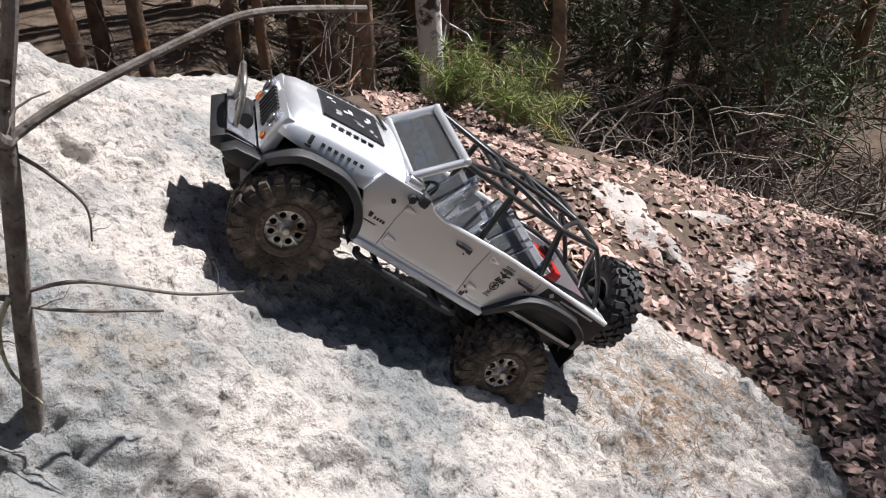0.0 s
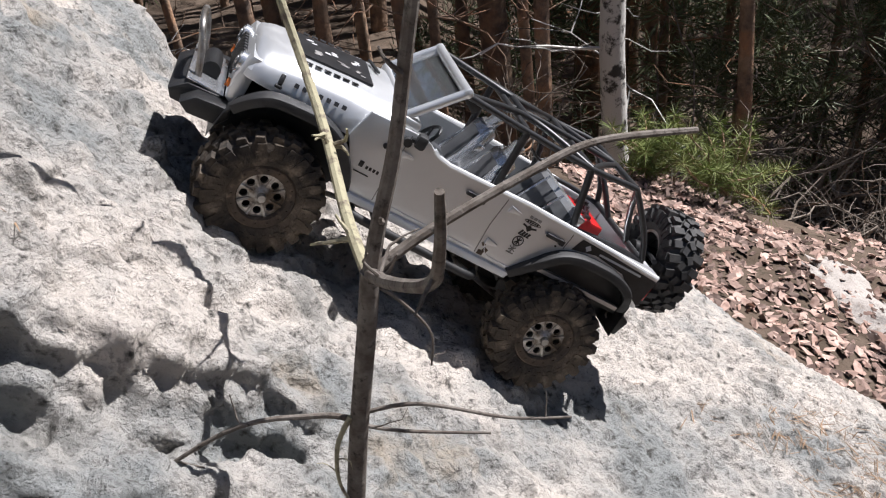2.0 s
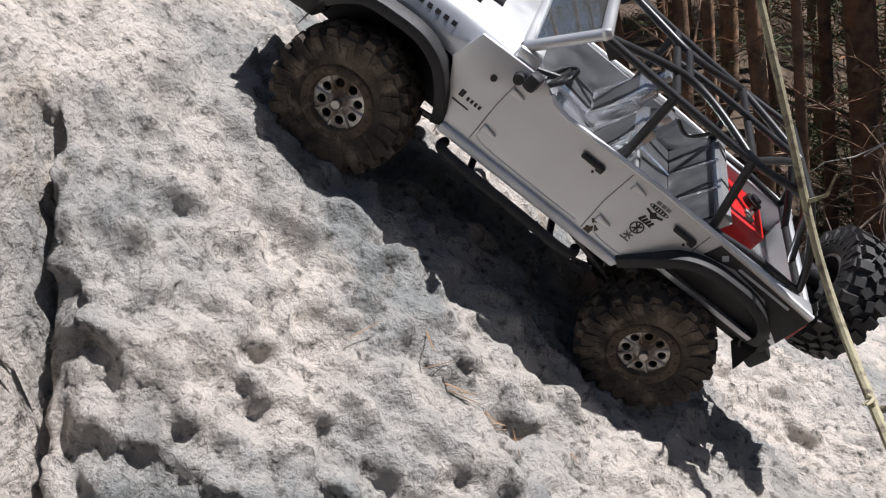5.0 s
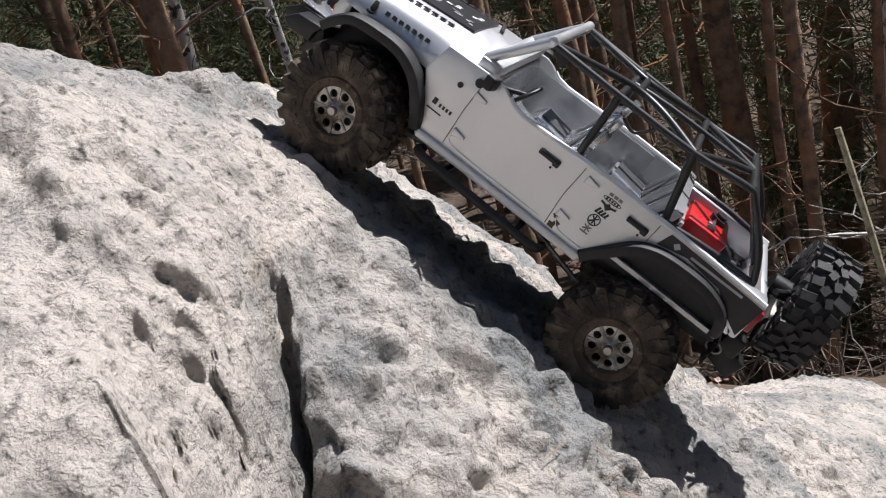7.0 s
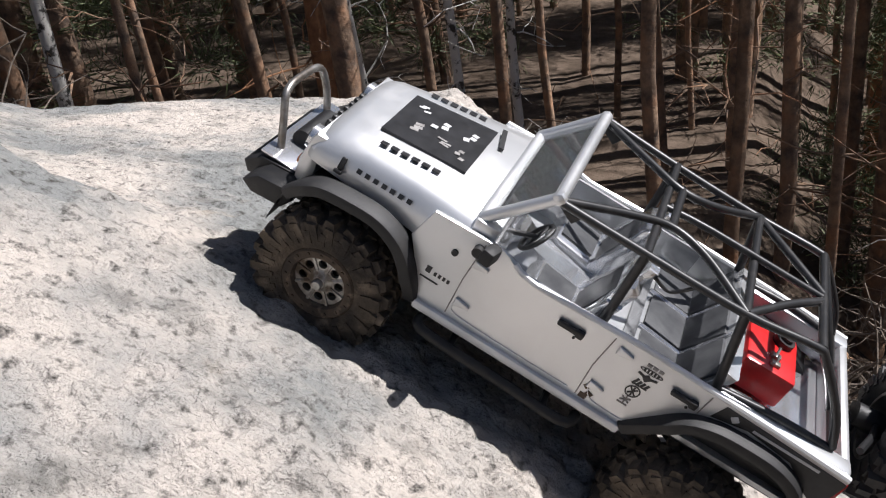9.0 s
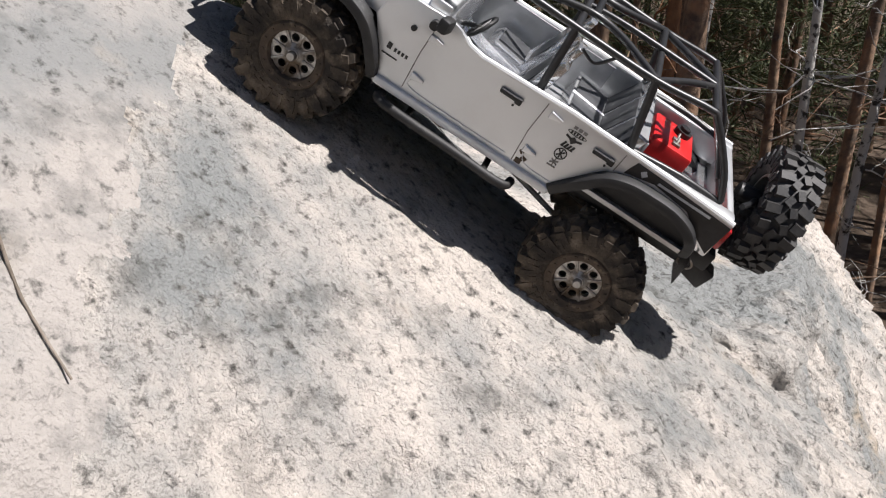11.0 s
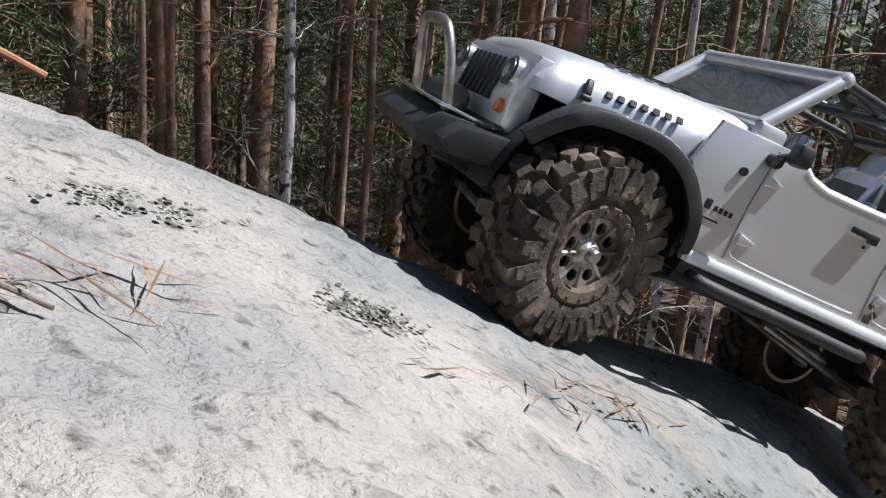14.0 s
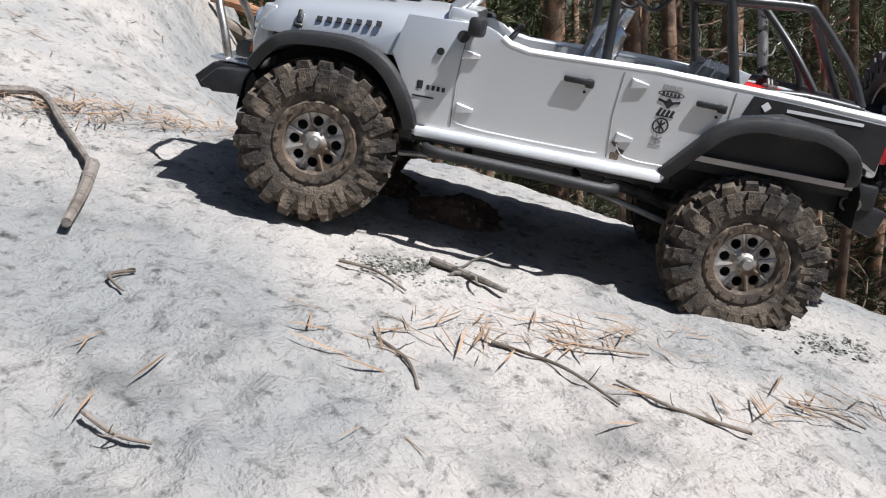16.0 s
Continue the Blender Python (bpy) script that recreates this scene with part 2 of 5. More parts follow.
def arc(pts, n=6):
    """A smooth line through a few points."""
    P = [Vector(p) for p in pts]
    out = []
    for i in range(len(P) - 1):
        a, b, c, d = P[max(i - 1, 0)], P[i], P[i + 1], P[min(i + 2, len(P) - 1)]
        for k in range(n):
            t = k / n
            out.append(0.5 * (2 * b + (c - a) * t + (2 * a - 5 * b + 4 * c - d) * t * t + (3 * b - a - 3 * c + d) * t ** 3))
    return out + [P[-1]]


def lathe(bm, prof, n=36, off=0.0):
    """Turns a closed line of (radius, y) about the y axis."""
    rings = []
    for k in range(n):
        a = 2 * math.pi * (k + off) / n
        rings.append([bm.verts.new((r * math.cos(a), y, r * math.sin(a))) for r, y in prof])
    m = len(prof)
    for k in range(n):
        A, B = rings[k], rings[(k + 1) % n]
        for j in range(m - 1):
            bm.faces.new((A[j], B[j], B[j + 1], A[j + 1]))


def prism(bm, outline, y0, y1, lift=lambda x, y, z: (x, y, z), bevel=0.0):
    a = [bm.verts.new(lift(x, y0, z)) for x, z in outline]
    b = [bm.verts.new(lift(x, y1, z)) for x, z in outline]
    fs = [bm.faces.new(a), bm.faces.new(b[::-1])]
    for i in range(len(a)):
        j = (i + 1) % len(a)
        fs.append(bm.faces.new((a[i], b[i], b[j], a[j])))
    if bevel:
        bmesh.ops.bevel(bm, geom=list({e for f in fs[:2] for e in f.edges}), offset=bevel, segments=2, affect='EDGES', profile=0.5)


def B():
    return bmesh.new()


# ---- the rock ----
KX, KS = (-3.0, 0.2), (-3.0, 0.4)
PROFILE = [1.706, 1.652, 1.597, 1.543, 1.490, 1.442, 1.362, 1.273, 1.149, 1.032, 0.935, 0.820, 0.613, 0.360, 0.173, 0.009, -0.131, -0.264, -0.399, -0.566, -0.763, -0.969, -1.176]
LEAN = [0.041, 0.044, 0.024, 0.092, 0.457, 0.080, -0.099, -0.160, 0.044, 0.108, 0.009, -0.034]
FAR_BOW = [0.250, 0.800, 1.666, 2.240, 2.953, 3.057, 1.041, 0.236, 0.448, 0.961, 0.696, 1.027]
NEAR_BOW = [0.290, 0.238, 0.057, 0.284, 0.524, 0.588, 1.294, 1.561, 1.079, 0.872, 0.756, 0.705]
FAR_EDGE = [0.081, 0.083, 0.092, 0.016, 0.057, 0.006, -0.040, 0.052, 0.100, 0.096, 0.087, 0.078]


# The outcrop turns on its way up: over TURN_FROM its line bends by TURN towards the camera's side
TURN, TURN_FROM, TURN_R, TURN_Y = radians(46), -0.70, 0.5605, -0.02


def bend(x, y):
    """From the straight plan of the outcrop to the real, curved one (numpy arrays or numbers)."""
    x, y = np.asarray(x, float), np.asarray(y, float)
    a = np.clip((TURN_FROM - x) / TURN_R, 0, TURN)
    past = np.maximum(TURN_FROM - TURN_R * TURN - x, 0)
    r = np.where(past > 0, TURN_R + y - TURN_Y, np.where(a > 0, np.maximum(TURN_R + y - TURN_Y, 0.02), TURN_R + y - TURN_Y))
    bx = TURN_FROM - r * np.sin(a) - past * np.cos(a)
    by = TURN_Y - TURN_R + r * np.cos(a) - past * np.sin(a)
    return np.where(a > 0, bx, x), np.where(a > 0, by, y)


def unbend(x, y):
    """The other way: from the curved plan to the straight one."""
    x, y = np.asarray(x, float), np.asarray(y, float)
    u, v = x - TURN_FROM, y - (TURN_Y - TURN_R)
    phi, r = np.arctan2(-u, v), np.hypot(u, v)
    ca, sa = math.cos(TURN), math.sin(TURN)
    px, py = -TURN_R * TURN + TURN_FROM + u * ca + v * sa, TURN_Y - TURN_R - u * sa + v * ca
    sx = np.where(phi <= 0, x, np.where(phi < TURN, TURN_FROM - TURN_R * phi, px))
    sy = np.where(phi <= 0, y, np.where(phi < TURN, TURN_Y - TURN_R + r, py))
    return sx, sy


def uphill(ob):
    """Moves a thing that was laid out on the straight plan's upper part to its place past the turn."""
    x, y = bend(-2.0, 0.0)
    ob.matrix_basis = Matrix.Translation((float(x), float(y), 0)) @ Matrix.Rotation(TURN, 4, 'Z') @ Matrix.Translation((2.0, 0, 0)) @ ob.matrix_basis
    return ob


def spline(start, v, x):
    x0, h = start
    u = np.clip((x - x0) / h, 0, len(v) - 1.0001)
    i = u.astype(int)
    t = u - i
    w = np.array(v)
    a, b, c, e = (w[np.clip(i + k, 0, len(v) - 1)] for k in (-1, 0, 1, 2))
    return 0.5 * (2 * b + (c - a) * t + (2 * a - 5 * b + 4 * c - e) * t ** 2 + (3 * b - a - 3 * c + e) * t ** 3)


def blob(x, y, cx, cy, sx, sy, turn=0.0):
    c, s = math.cos(radians(turn)), math.sin(radians(turn))
    u, v = (x - cx) * c + (y - cy) * s, -(x - cx) * s + (y - cy) * c
    return np.exp(-(u / sx) ** 2 - (v / sy) ** 2)


def rock_base(x, y):
    """Height of the smooth rock over the plan, from numpy arrays."""
    v = y + 0.1
    far = np.maximum(v - spline(KS, FAR_EDGE, x), 0)
    near = np.maximum(-v - 0.1, 0)
    far2 = np.where(far < 0.45, far ** 2, 0.2025 + 0.9 * (far - 0.45))
    near2 = np.where(near < 0.5, near ** 2, 0.25 + 1.0 * (near - 0.5))
    z = spline(KX, PROFILE, x) + spline(KS, LEAN, x) * v - spline(KS, FAR_BOW, x) * far2 - spline(KS, NEAR_BOW, x) * near2
    z = z + 0.75 * np.clip((-2.45 - x) / 0.5, 0, 1) ** 2 * np.clip((y - 0.0) / 0.5, 0, 1) ** 1.3 * 0.6
    # far shoulder, on which the far wheels run
    z = z + 0.05 * blob(x, y, -1.27, 0.15, 0.16, 0.13) + 0.022 * blob(x, y, -0.88, 0.13, 0.12, 0.10) + 0.05 * blob(x, y, -2.28, 0.24, 0.22, 0.15)
    # a second, lower shoulder behind the crest
    ledge = 0.86 - 0.14 * (v - 0.2) + 0.5 * np.maximum(-0.93 - x, 0) - 3.0 * np.maximum(x + 0.88, 0) - 2.2 * np.maximum(-1.45 - x, 0) - 12.0 * np.maximum(v - 1.0, 0) - 6.0 * np.maximum(0.12 - v, 0)
    z = 0.5 * (z + ledge + np.sqrt((z - ledge) ** 2 + 0.0009))
    z = z + np.maximum(-3.0 - x, 0) * 0.27 - np.maximum(x - 1.4, 0) * 1.0
    return z


def rock_marks(x, y):
    """Hollows, the crack and the ledge on the near flank."""
    z = -0.06 * blob(x, y, -0.338, -0.328, 0.075, 0.022, 28)
    z += 0.020 * blob(x, y, -0.352, -0.288, 0.09, 0.022, 28)
    z -= 0.055 * blob(x, y, -0.452, -0.372, 0.034, 0.026, 20)
    z -= 0.040 * blob(x, y, -0.50, -0.292, 0.045, 0.016, 35)
    z -= 0.045 * blob(x, y, -0.30, 0.02, 0.06, 0.055, 0)
    # crack: a deep slot between two bulges
    gap = np.clip((-0.33 - y) / 0.1, 0, 1)
    line = -0.738 + 0.012 * np.sin(y * 40)
    z -= 0.16 * gap * np.exp(-((x - line) / (0.007 + 0.017 * gap)) ** 2)
    z += 0.035 * gap * np.exp(-((x - line + 0.07) / 0.05) ** 2) + 0.02 * gap * np.exp(-((x - line - 0.06) / 0.05) ** 2)
    z -= 0.08 * np.clip((-0.36 - y) / 0.15, 0, 1) ** 2 * np.exp(-((x + 0.80) / 0.30) ** 4)
    z -= 1.3 * np.maximum(-0.40 - y, 0) ** 1.5 * np.clip((x + 1.7) / 0.5, 0, 1) * (1 - 0.85 * np.exp(-((x + 1.0) / 0.22) ** 4))
    # the shallow dark hollow and the step under it, near the top
    z -= 0.012 * blob(x, y, -1.77, -0.27, 0.09, 0.03, 40)
    z -= 0.05 * np.clip((-0.27 - y) / 0.08, 0, 1) * blob(x, y, -1.15, -0.42, 0.14, 0.16)
    return z


def rock_height(x, y):
    X, Y = np.array([float(x)]), np.array([float(y)])
    return float((rock_base(X, Y) + rock_marks(X, Y))[0])


def build_rock():
    xs = np.concatenate([np.linspace(-3.9, -3.0, 90, endpoint=False), np.linspace(-3.0, 0.9, 1240, endpoint=False), np.linspace(0.9, 1.9, 100)])
    ys = np.concatenate([np.linspace(-1.25, -0.7, 46, endpoint=False), np.linspace(-0.7, 0.35, 300, endpoint=False), np.linspace(0.35, 1.0, 50)])
    nx, ny = len(xs), len(ys)
    X, Y = np.meshgrid(xs, ys, indexing="ij")
    Z = rock_base(X, Y) + rock_marks(X, Y)
    gx, gy = np.gradient(Z, xs, ys)
    up = np.stack([-gx, -gy, np.ones_like(Z)], -1).reshape(-1, 3)
    up /= np.linalg.norm(up, axis=1)[:, None]
    co = np.stack([X, Y, Z], -1).reshape(-1, 3)
    nz = noise.noise
    N = np.empty(len(co))
    bent = bend(co[:, 0], co[:, 1])
    for k, (x, y, z) in enumerate(zip(bent[0].tolist(), bent[1].tolist(), co[:, 2].tolist())):
        v = Vector((x, y, z))
        # long lumps that run down the slope, knobs, dimples and grain
        f1 = nz(Vector((x * 5 + z * 3, y * 9, z * 5 - x * 2)))
        f2 = nz(Vector((x * 13, y * 21, z * 13 + 4)))
        f3 = abs(nz(Vector((x * 27 + 8, y * 40, z * 27))))
        f4 = nz(v * 62)
        f5 = abs(nz(Vector(((x - 0.6 * z) * 4.5, (z + 0.6 * x) * 15 + 3, y * 15))))
        f6 = nz(Vector(((x - 0.6 * z) * 12, (z + 0.6 * x) * 30 + 3, y * 30)))
        flank = min(1.0, max(0.0, (-0.20 - co[k, 1]) / 0.12))
        f7 = nz(v * 120)
        f8 = nz(Vector(((x - 0.6 * z) * 26, (z + 0.6 * x) * 52 + 7, y * 52)))
        N[k] = flank * (0.018 * f5 + 0.008 * f6 - 0.004) + 0.014 * f1 + 0.011 * max(f2, -0.15) + 0.016 * f3 + 0.0085 * f4 + 0.0042 * f7 + 0.0140 * max(f8, -0.06) - 0.004
    edge = 0.75 + 0.30 * np.clip((np.abs(co[:, 1] + 0.05) - 0.16) / 0.2, 0, 1)
    edge *= 1 - 0.55 * np.clip((co[:, 1] - 0.22) / 0.15, 0, 1)
    lower = np.clip((co[:, 0] + 1.25) / 0.5, 0, 1)
    co += up * ((N - 0.001) * edge * (0.26 + 0.84 * lower))[:, None]
    co[:, 0], co[:, 1] = bend(co[:, 0], co[:, 1])
    # the outcrop's sides go down into the ground
    rim = np.zeros((nx, ny), bool)
    rim[0, :] = rim[-1, :] = rim[:, 0] = rim[:, -1] = True
    co[rim.ravel(), 2] = np.minimum(co[rim.ravel(), 2], -2.0)
    i = np.arange(nx - 1)[:, None] * ny + np.arange(ny - 1)[None, :]
    faces = np.stack([i, i + ny, i + ny + 1, i + 1], -1).reshape(-1, 4)
    me = bpy.data.meshes.new("rock")
    me.from_pydata(co.tolist(), [], faces.tolist())
    me.materials.append(ROCK)
    me.materials.append(ROCK_UPPER)
    # the upper slab is smoother and greyer, with an uneven border
    way = X[:-1, :-1].ravel()
    side = [1 if x < -1.49 + 0.05 * nz(Vector((x * 3, y * 6, 2))) + 0.03 * nz(Vector((x * 14, y * 14, 5))) + 0.012 * nz(Vector((x * 50, y * 50, 7))) else 0 for x, y in zip(way.tolist(), Y[:-1, :-1].ravel().tolist())]
    me.polygons.foreach_set("material_index", side)
    me.polygons.foreach_set("use_smooth", [True] * len(me.polygons))
    me.update()
    return tagged(new("rock", me), "large pale grey sandstone outcrop, pitted and sunlit", "rock", kind="structure")


build_rock()


def ground_height(x, y):
    """Forest floor: rises along the rock, and drops into a wooded valley behind it."""
    x, y = unbend(x, y)
    zx = np.interp(x, [-40, -6, -3, -2.5, -2, -1.5, -1, -0.5, 0, 0.75, 1.6, 3, 6, 40], [0.2, 0.7, 1.0, 0.84, 0.58, 0.28, 0.02, -0.14, -0.27, -0.52, -0.82, -1.3, -2.0, -3.3])
    crest = np.interp(x, [-3, -2.0, -1.3, -0.9, -0.2, 0.3, 0.8, 1.6, 4], [2.2, 2.7, 2.9, 1.3, 1.3, 1.7, 1.62, 1.15, 1.0])
    floor = np.interp(x, [-6, -1.5, 0.5, 40], [-1.2, -1.6, -3.2, -3.6])
    z = zx - 0.15 * np.clip(y - 0.6, 0, 0.5) - 0.26 * np.clip(y - 1.0, 0, 0.7)
    drop = 0.85 * np.maximum(y - crest, 0)
    z = np.maximum(z - drop, np.minimum(z, floor)) - 0.03 * np.maximum(y - 5.0, 0) ** 0.85
    front = np.clip((-0.2 - y) / 0.6, 0, 1)
    return z * (1 - front) + np.minimum(z, -0.75) * front


def build_ground():
    def steps(a, fine, far):
        s = [0.0]
        d = fine
        while s[-1] < far:
            s.append(s[-1] + d)
            if s[-1] > a:
                d *= 1.22
        return s
    sx = steps(4.0, 0.09, 900)
    xs = np.array([-v for v in sx[:0:-1]] + sx) - 0.5
    sy = steps(3.2, 0.08, 900)
    ys = np.array([-v for v in sy[:0:-1]] + sy) + 0.6
    X, Y = np.meshgrid(xs, ys, indexing="ij")
    Z = ground_height(X, Y)
    co = np.stack([X, Y, Z], -1).reshape(-1, 3)
    for c in co:
        if abs(c[0]) < 12 and abs(c[1]) < 12:
            c[2] += 0.05 * noise.noise(Vector((c[0] * 2.1, c[1] * 2.1, 0))) + 0.018 * noise.noise(Vector((c[0] * 9, c[1] * 9, 3)))
    nx, ny = len(xs), len(ys)
    i = np.arange(nx - 1)[:, None] * ny + np.arange(ny - 1)[None, :]
    faces = np.stack([i, i + ny, i + ny + 1, i + 1], -1).reshape(-1, 4)
    me = bpy.data.meshes.new("ground")
    me.from_pydata(co.tolist(), [], faces.tolist())
    me.materials.append(SOIL)
    me.polygons.foreach_set("use_smooth", [True] * len(me.polygons))
    tagged(new("ground", me), "brown forest floor of soil and leaf litter", "ground", kind="structure")


build_ground()


def gz(x, y):
    return float(ground_height(np.array([float(x)]), np.array([float(y)]))[0])


# ---- leaf litter, needles ----
def scatter(name, label, n, place, size, material, curl, seed, slim=0.55):
    rng = random.Random(seed)
    verts, faces = [], []
    for _ in range(n):
        p = place(rng)
        if p is None:
            continue
        x, y, z, nrm = p
        a, L = rng.uniform(0, 6.283), size * rng.uniform(0.6, 1.4)
        Wd = L * slim * rng.uniform(0.7, 1.2)
        q = nrm.to_track_quat('Z', 'Y') @ Euler((rng.gauss(0, curl), rng.gauss(0, curl), a)).to_quaternion()
        c = rng.uniform(0.1, 0.5) * Wd
        o = Vector((x, y, z))
        b = len(verts)
        for u, v, w in ((-L, 0, c * 0.6), (-0.3 * L, -Wd, 0), (0.45 * L, -Wd * 0.8, c), (L, 0, c), (0.45 * L, Wd * 0.8, c * 0.8), (-0.3 * L, Wd, c * 0.2)):
            verts.append(o + q @ Vector((u * 0.5, v * 0.5, w)))
        faces += [(b, b + 1, b + 2, b + 5), (b + 2, b + 3, b + 4, b + 5)]
    me = bpy.data.meshes.new(name)
    me.from_pydata([tuple(v) for v in verts], [], faces)
    me.materials.append(material)
    return tagged(new(name, me), label, "litter", kind="stuff")


def on_ground(x0, x1, y0, y1, lift=0.004):
    def f(rng):
        sx, sy = rng.uniform(x0, x1), rng.uniform(y0, y1)
        x, y = (float(v) for v in bend(sx, sy))
        z = gz(x, y) + 0.05 * noise.noise(Vector((x * 2.1, y * 2.1, 0))) + 0.018 * noise.noise(Vector((x * 9, y * 9, 3)))
        if z < rock_height(sx, sy):
            return None
        return x, y, z + lift, Vector((0.3, 0, 1)).normalized()
    return f


def drift(x0, x1, y0, y1):
    g = on_ground(x0, x1, y0, y1)

    def f(rng):
        p = g(rng)
        if p is None or noise.noise(Vector((p[0] * 1.9, p[1] * 1.9, 5))) < rng.uniform(-0.62, 0.15) or rng.random() < (p[0] - 1.6) * 0.5:
            return None
        return p
    return f


scatter("leaf_litter", "scattered dry brown beech leaves on the forest floor", 30000, drift(-0.3, 3.2, 0.0, 1.95), 0.027, LEAF, 0.38, 5)
scatter("leaf_litter", "dry leaves and pine litter behind the rock top", 14000, drift(-4.2, 0.3, 0.3, 2.9), 0.024, LEAF, 0.3, 6)


def sand_patch(x, y, sx, sy, turn, seed):
    """Bare pale stone and sand that shows through the litter, lying on the slope."""
    bm = B()
    n, m = 44, 12
    ct, st = math.cos(radians(turn)), math.sin(radians(turn))

    def spot(r, a):
        w = 1 + 0.45 * noise.noise(Vector((math.cos(a) * 1.4, math.sin(a) * 1.4, seed))) + 0.35 * noise.noise(Vector((math.cos(a) * 4, math.sin(a) * 4, seed))) + 0.2 * noise.noise(Vector((math.cos(a) * 9, math.sin(a) * 9, seed)))
        u, v = sx * r * w * math.cos(a), sy * r * w * math.sin(a)
        px, py = x + u * ct - v * st, y + u * st + v * ct
        z = gz(px, py) + 0.05 * noise.noise(Vector((px * 2.1, py * 2.1, 0))) + 0.018 * noise.noise(Vector((px * 9, py * 9, 3)))
        return px, py, z + 0.010 - 0.022 * r ** 4 + 0.006 * noise.noise(Vector((px * 26, py * 26, seed)))
    rings = [[bm.verts.new(spot(0, 0))]] + [[bm.verts.new(spot(k / m, 2 * math.pi * j / n)) for j in range(n)] for k in range(1, m + 1)]
    for j in range(n):
        bm.faces.new((rings[0][0], rings[1][j], rings[1][(j + 1) % n]))
    for p, q in zip(rings[1:], rings[2:]):
        for j in range(n):
            bm.faces.new((p[j], q[j], q[(j + 1) % n], p[(j + 1) % n]))
    tagged(part("bare_stone", bm, BARESTONE), "patch of bare pale stone among dry leaves", "stone")


sand_patch(0.72, 0.80, 0.26, 0.085, 100, 1)
sand_patch(0.90, 0.62, 0.15, 0.05, 60, 4)
sand_patch(0.98, 0.95, 0.12, 0.035, 20, 7)


# ---- trees ----
def limb_pts(rng, p, d, length, n=5, droop=-0.1, wild=0.25):
    pts = [p.copy()]
    for _ in range(n):
        d = (d + Vector((rng.gauss(0, wild), rng.gauss(0, wild), rng.gauss(droop, wild)))).normalized()
        p = p + d * length / n
        pts.append(p.copy())
    return pts


def needle_clump(verts, faces, rng, c, r, n, L, w=0.09):
    for _ in range(n):
        d = Vector((rng.gauss(0, 1), rng.gauss(0, 1), rng.gauss(0.25, 0.8))).normalized()
        s = c + d * r * rng.random() ** 0.5 * 0.7
        q = d.orthogonal().normalized()
        q = (q * math.cos(2.4 * _) + d.cross(q) * math.sin(2.4 * _)) * L * w
        b = len(verts)
        verts += [tuple(s - q), tuple(s + q), tuple(s + d * L * rng.uniform(0.7, 1.3))]
        faces.append((b, b + 1, b + 2))


def tree(name, label, seed, height, radius, bark, crown_from, crown_r, clumps, needles=26, dead=14, lean=0.02):
    """A forest tree: tapered trunk, bare side limbs and a crown of needle clumps."""
    rng = random.Random(seed)
    base = new(name)
    n = 14
    pts = [Vector((lean * height * (i / n) ** 2 * math.cos(seed) + 0.012 * height * 0.3 * math.sin(i * 1.3 + seed), lean * height * (i / n) ** 2 * math.sin(seed), height * i / n)) for i in range(n + 1)]
    bm = B()
    tube(bm, [pts[0] - Vector((0, 0, 0.3))] + pts, radius * 1.15, 10, radius * 0.18)
    part("trunk", bm, bark, base)
    for k in range(dead):
        bm = B()
        i = rng.randrange(1, max(2, int(n * crown_from)))
        a = rng.uniform(0, 6.283)
        L = rng.uniform(0.35, 1.5) * (0.5 + height / 22)
        q = limb_pts(rng, pts[i], Vector((math.cos(a), math.sin(a), rng.uniform(-0.1, 0.5))), L, 5, -0.02, 0.28)
        tube(bm, q, radius * 0.10 + 0.004, 5, 0.003, False)
        for _ in range(3):
            s = rng.choice(q[1:-1])
            tube(bm, limb_pts(rng, s, Vector((rng.gauss(0, 1), rng.gauss(0, 1), 0.2)), L * 0.45, 3, 0, 0.3), 0.005, 4, 0.002, False)
        part("limb", bm, bark, base)
    verts, faces = [], []
    bm = B()
    for k in range(clumps):
        f = crown_from + (1 - crown_from) * (k + 0.5) / clumps
        i = min(n, int(f * n))
        a = rng.uniform(0, 6.283)
        L = crown_r * (1.15 - 0.8 * (f - crown_from) / (1 - crown_from + 1e-6)) * rng.uniform(0.5, 1.1)
        q = limb_pts(rng, pts[i], Vector((math.cos(a), math.sin(a), rng.uniform(0, 0.5))), L, 4, -0.02, 0.18)
        tube(bm, q, radius * 0.12, 5, 0.006, False)
        for s in q[2:]:
            for _ in range(2):
                needle_clump(verts, faces, rng, s + Vector((rng.gauss(0, 0.22), rng.gauss(0, 0.22), rng.gauss(0.05, 0.12))) * (0.4 + crown_r * 0.3), 0.20 * crown_r, needles, 0.10 + 0.05 * crown_r, 0.05)
    part("crown_wood", bm, bark, base)["kind"] = "stuff"
    if verts:
        me = bpy.data.meshes.new("crown")
        me.from_pydata(verts, [], faces)
        me.materials.append(PINE)
        c = new("crown", me)
        c.parent = base
    return tagged(base, label, "tree", "forest trees")


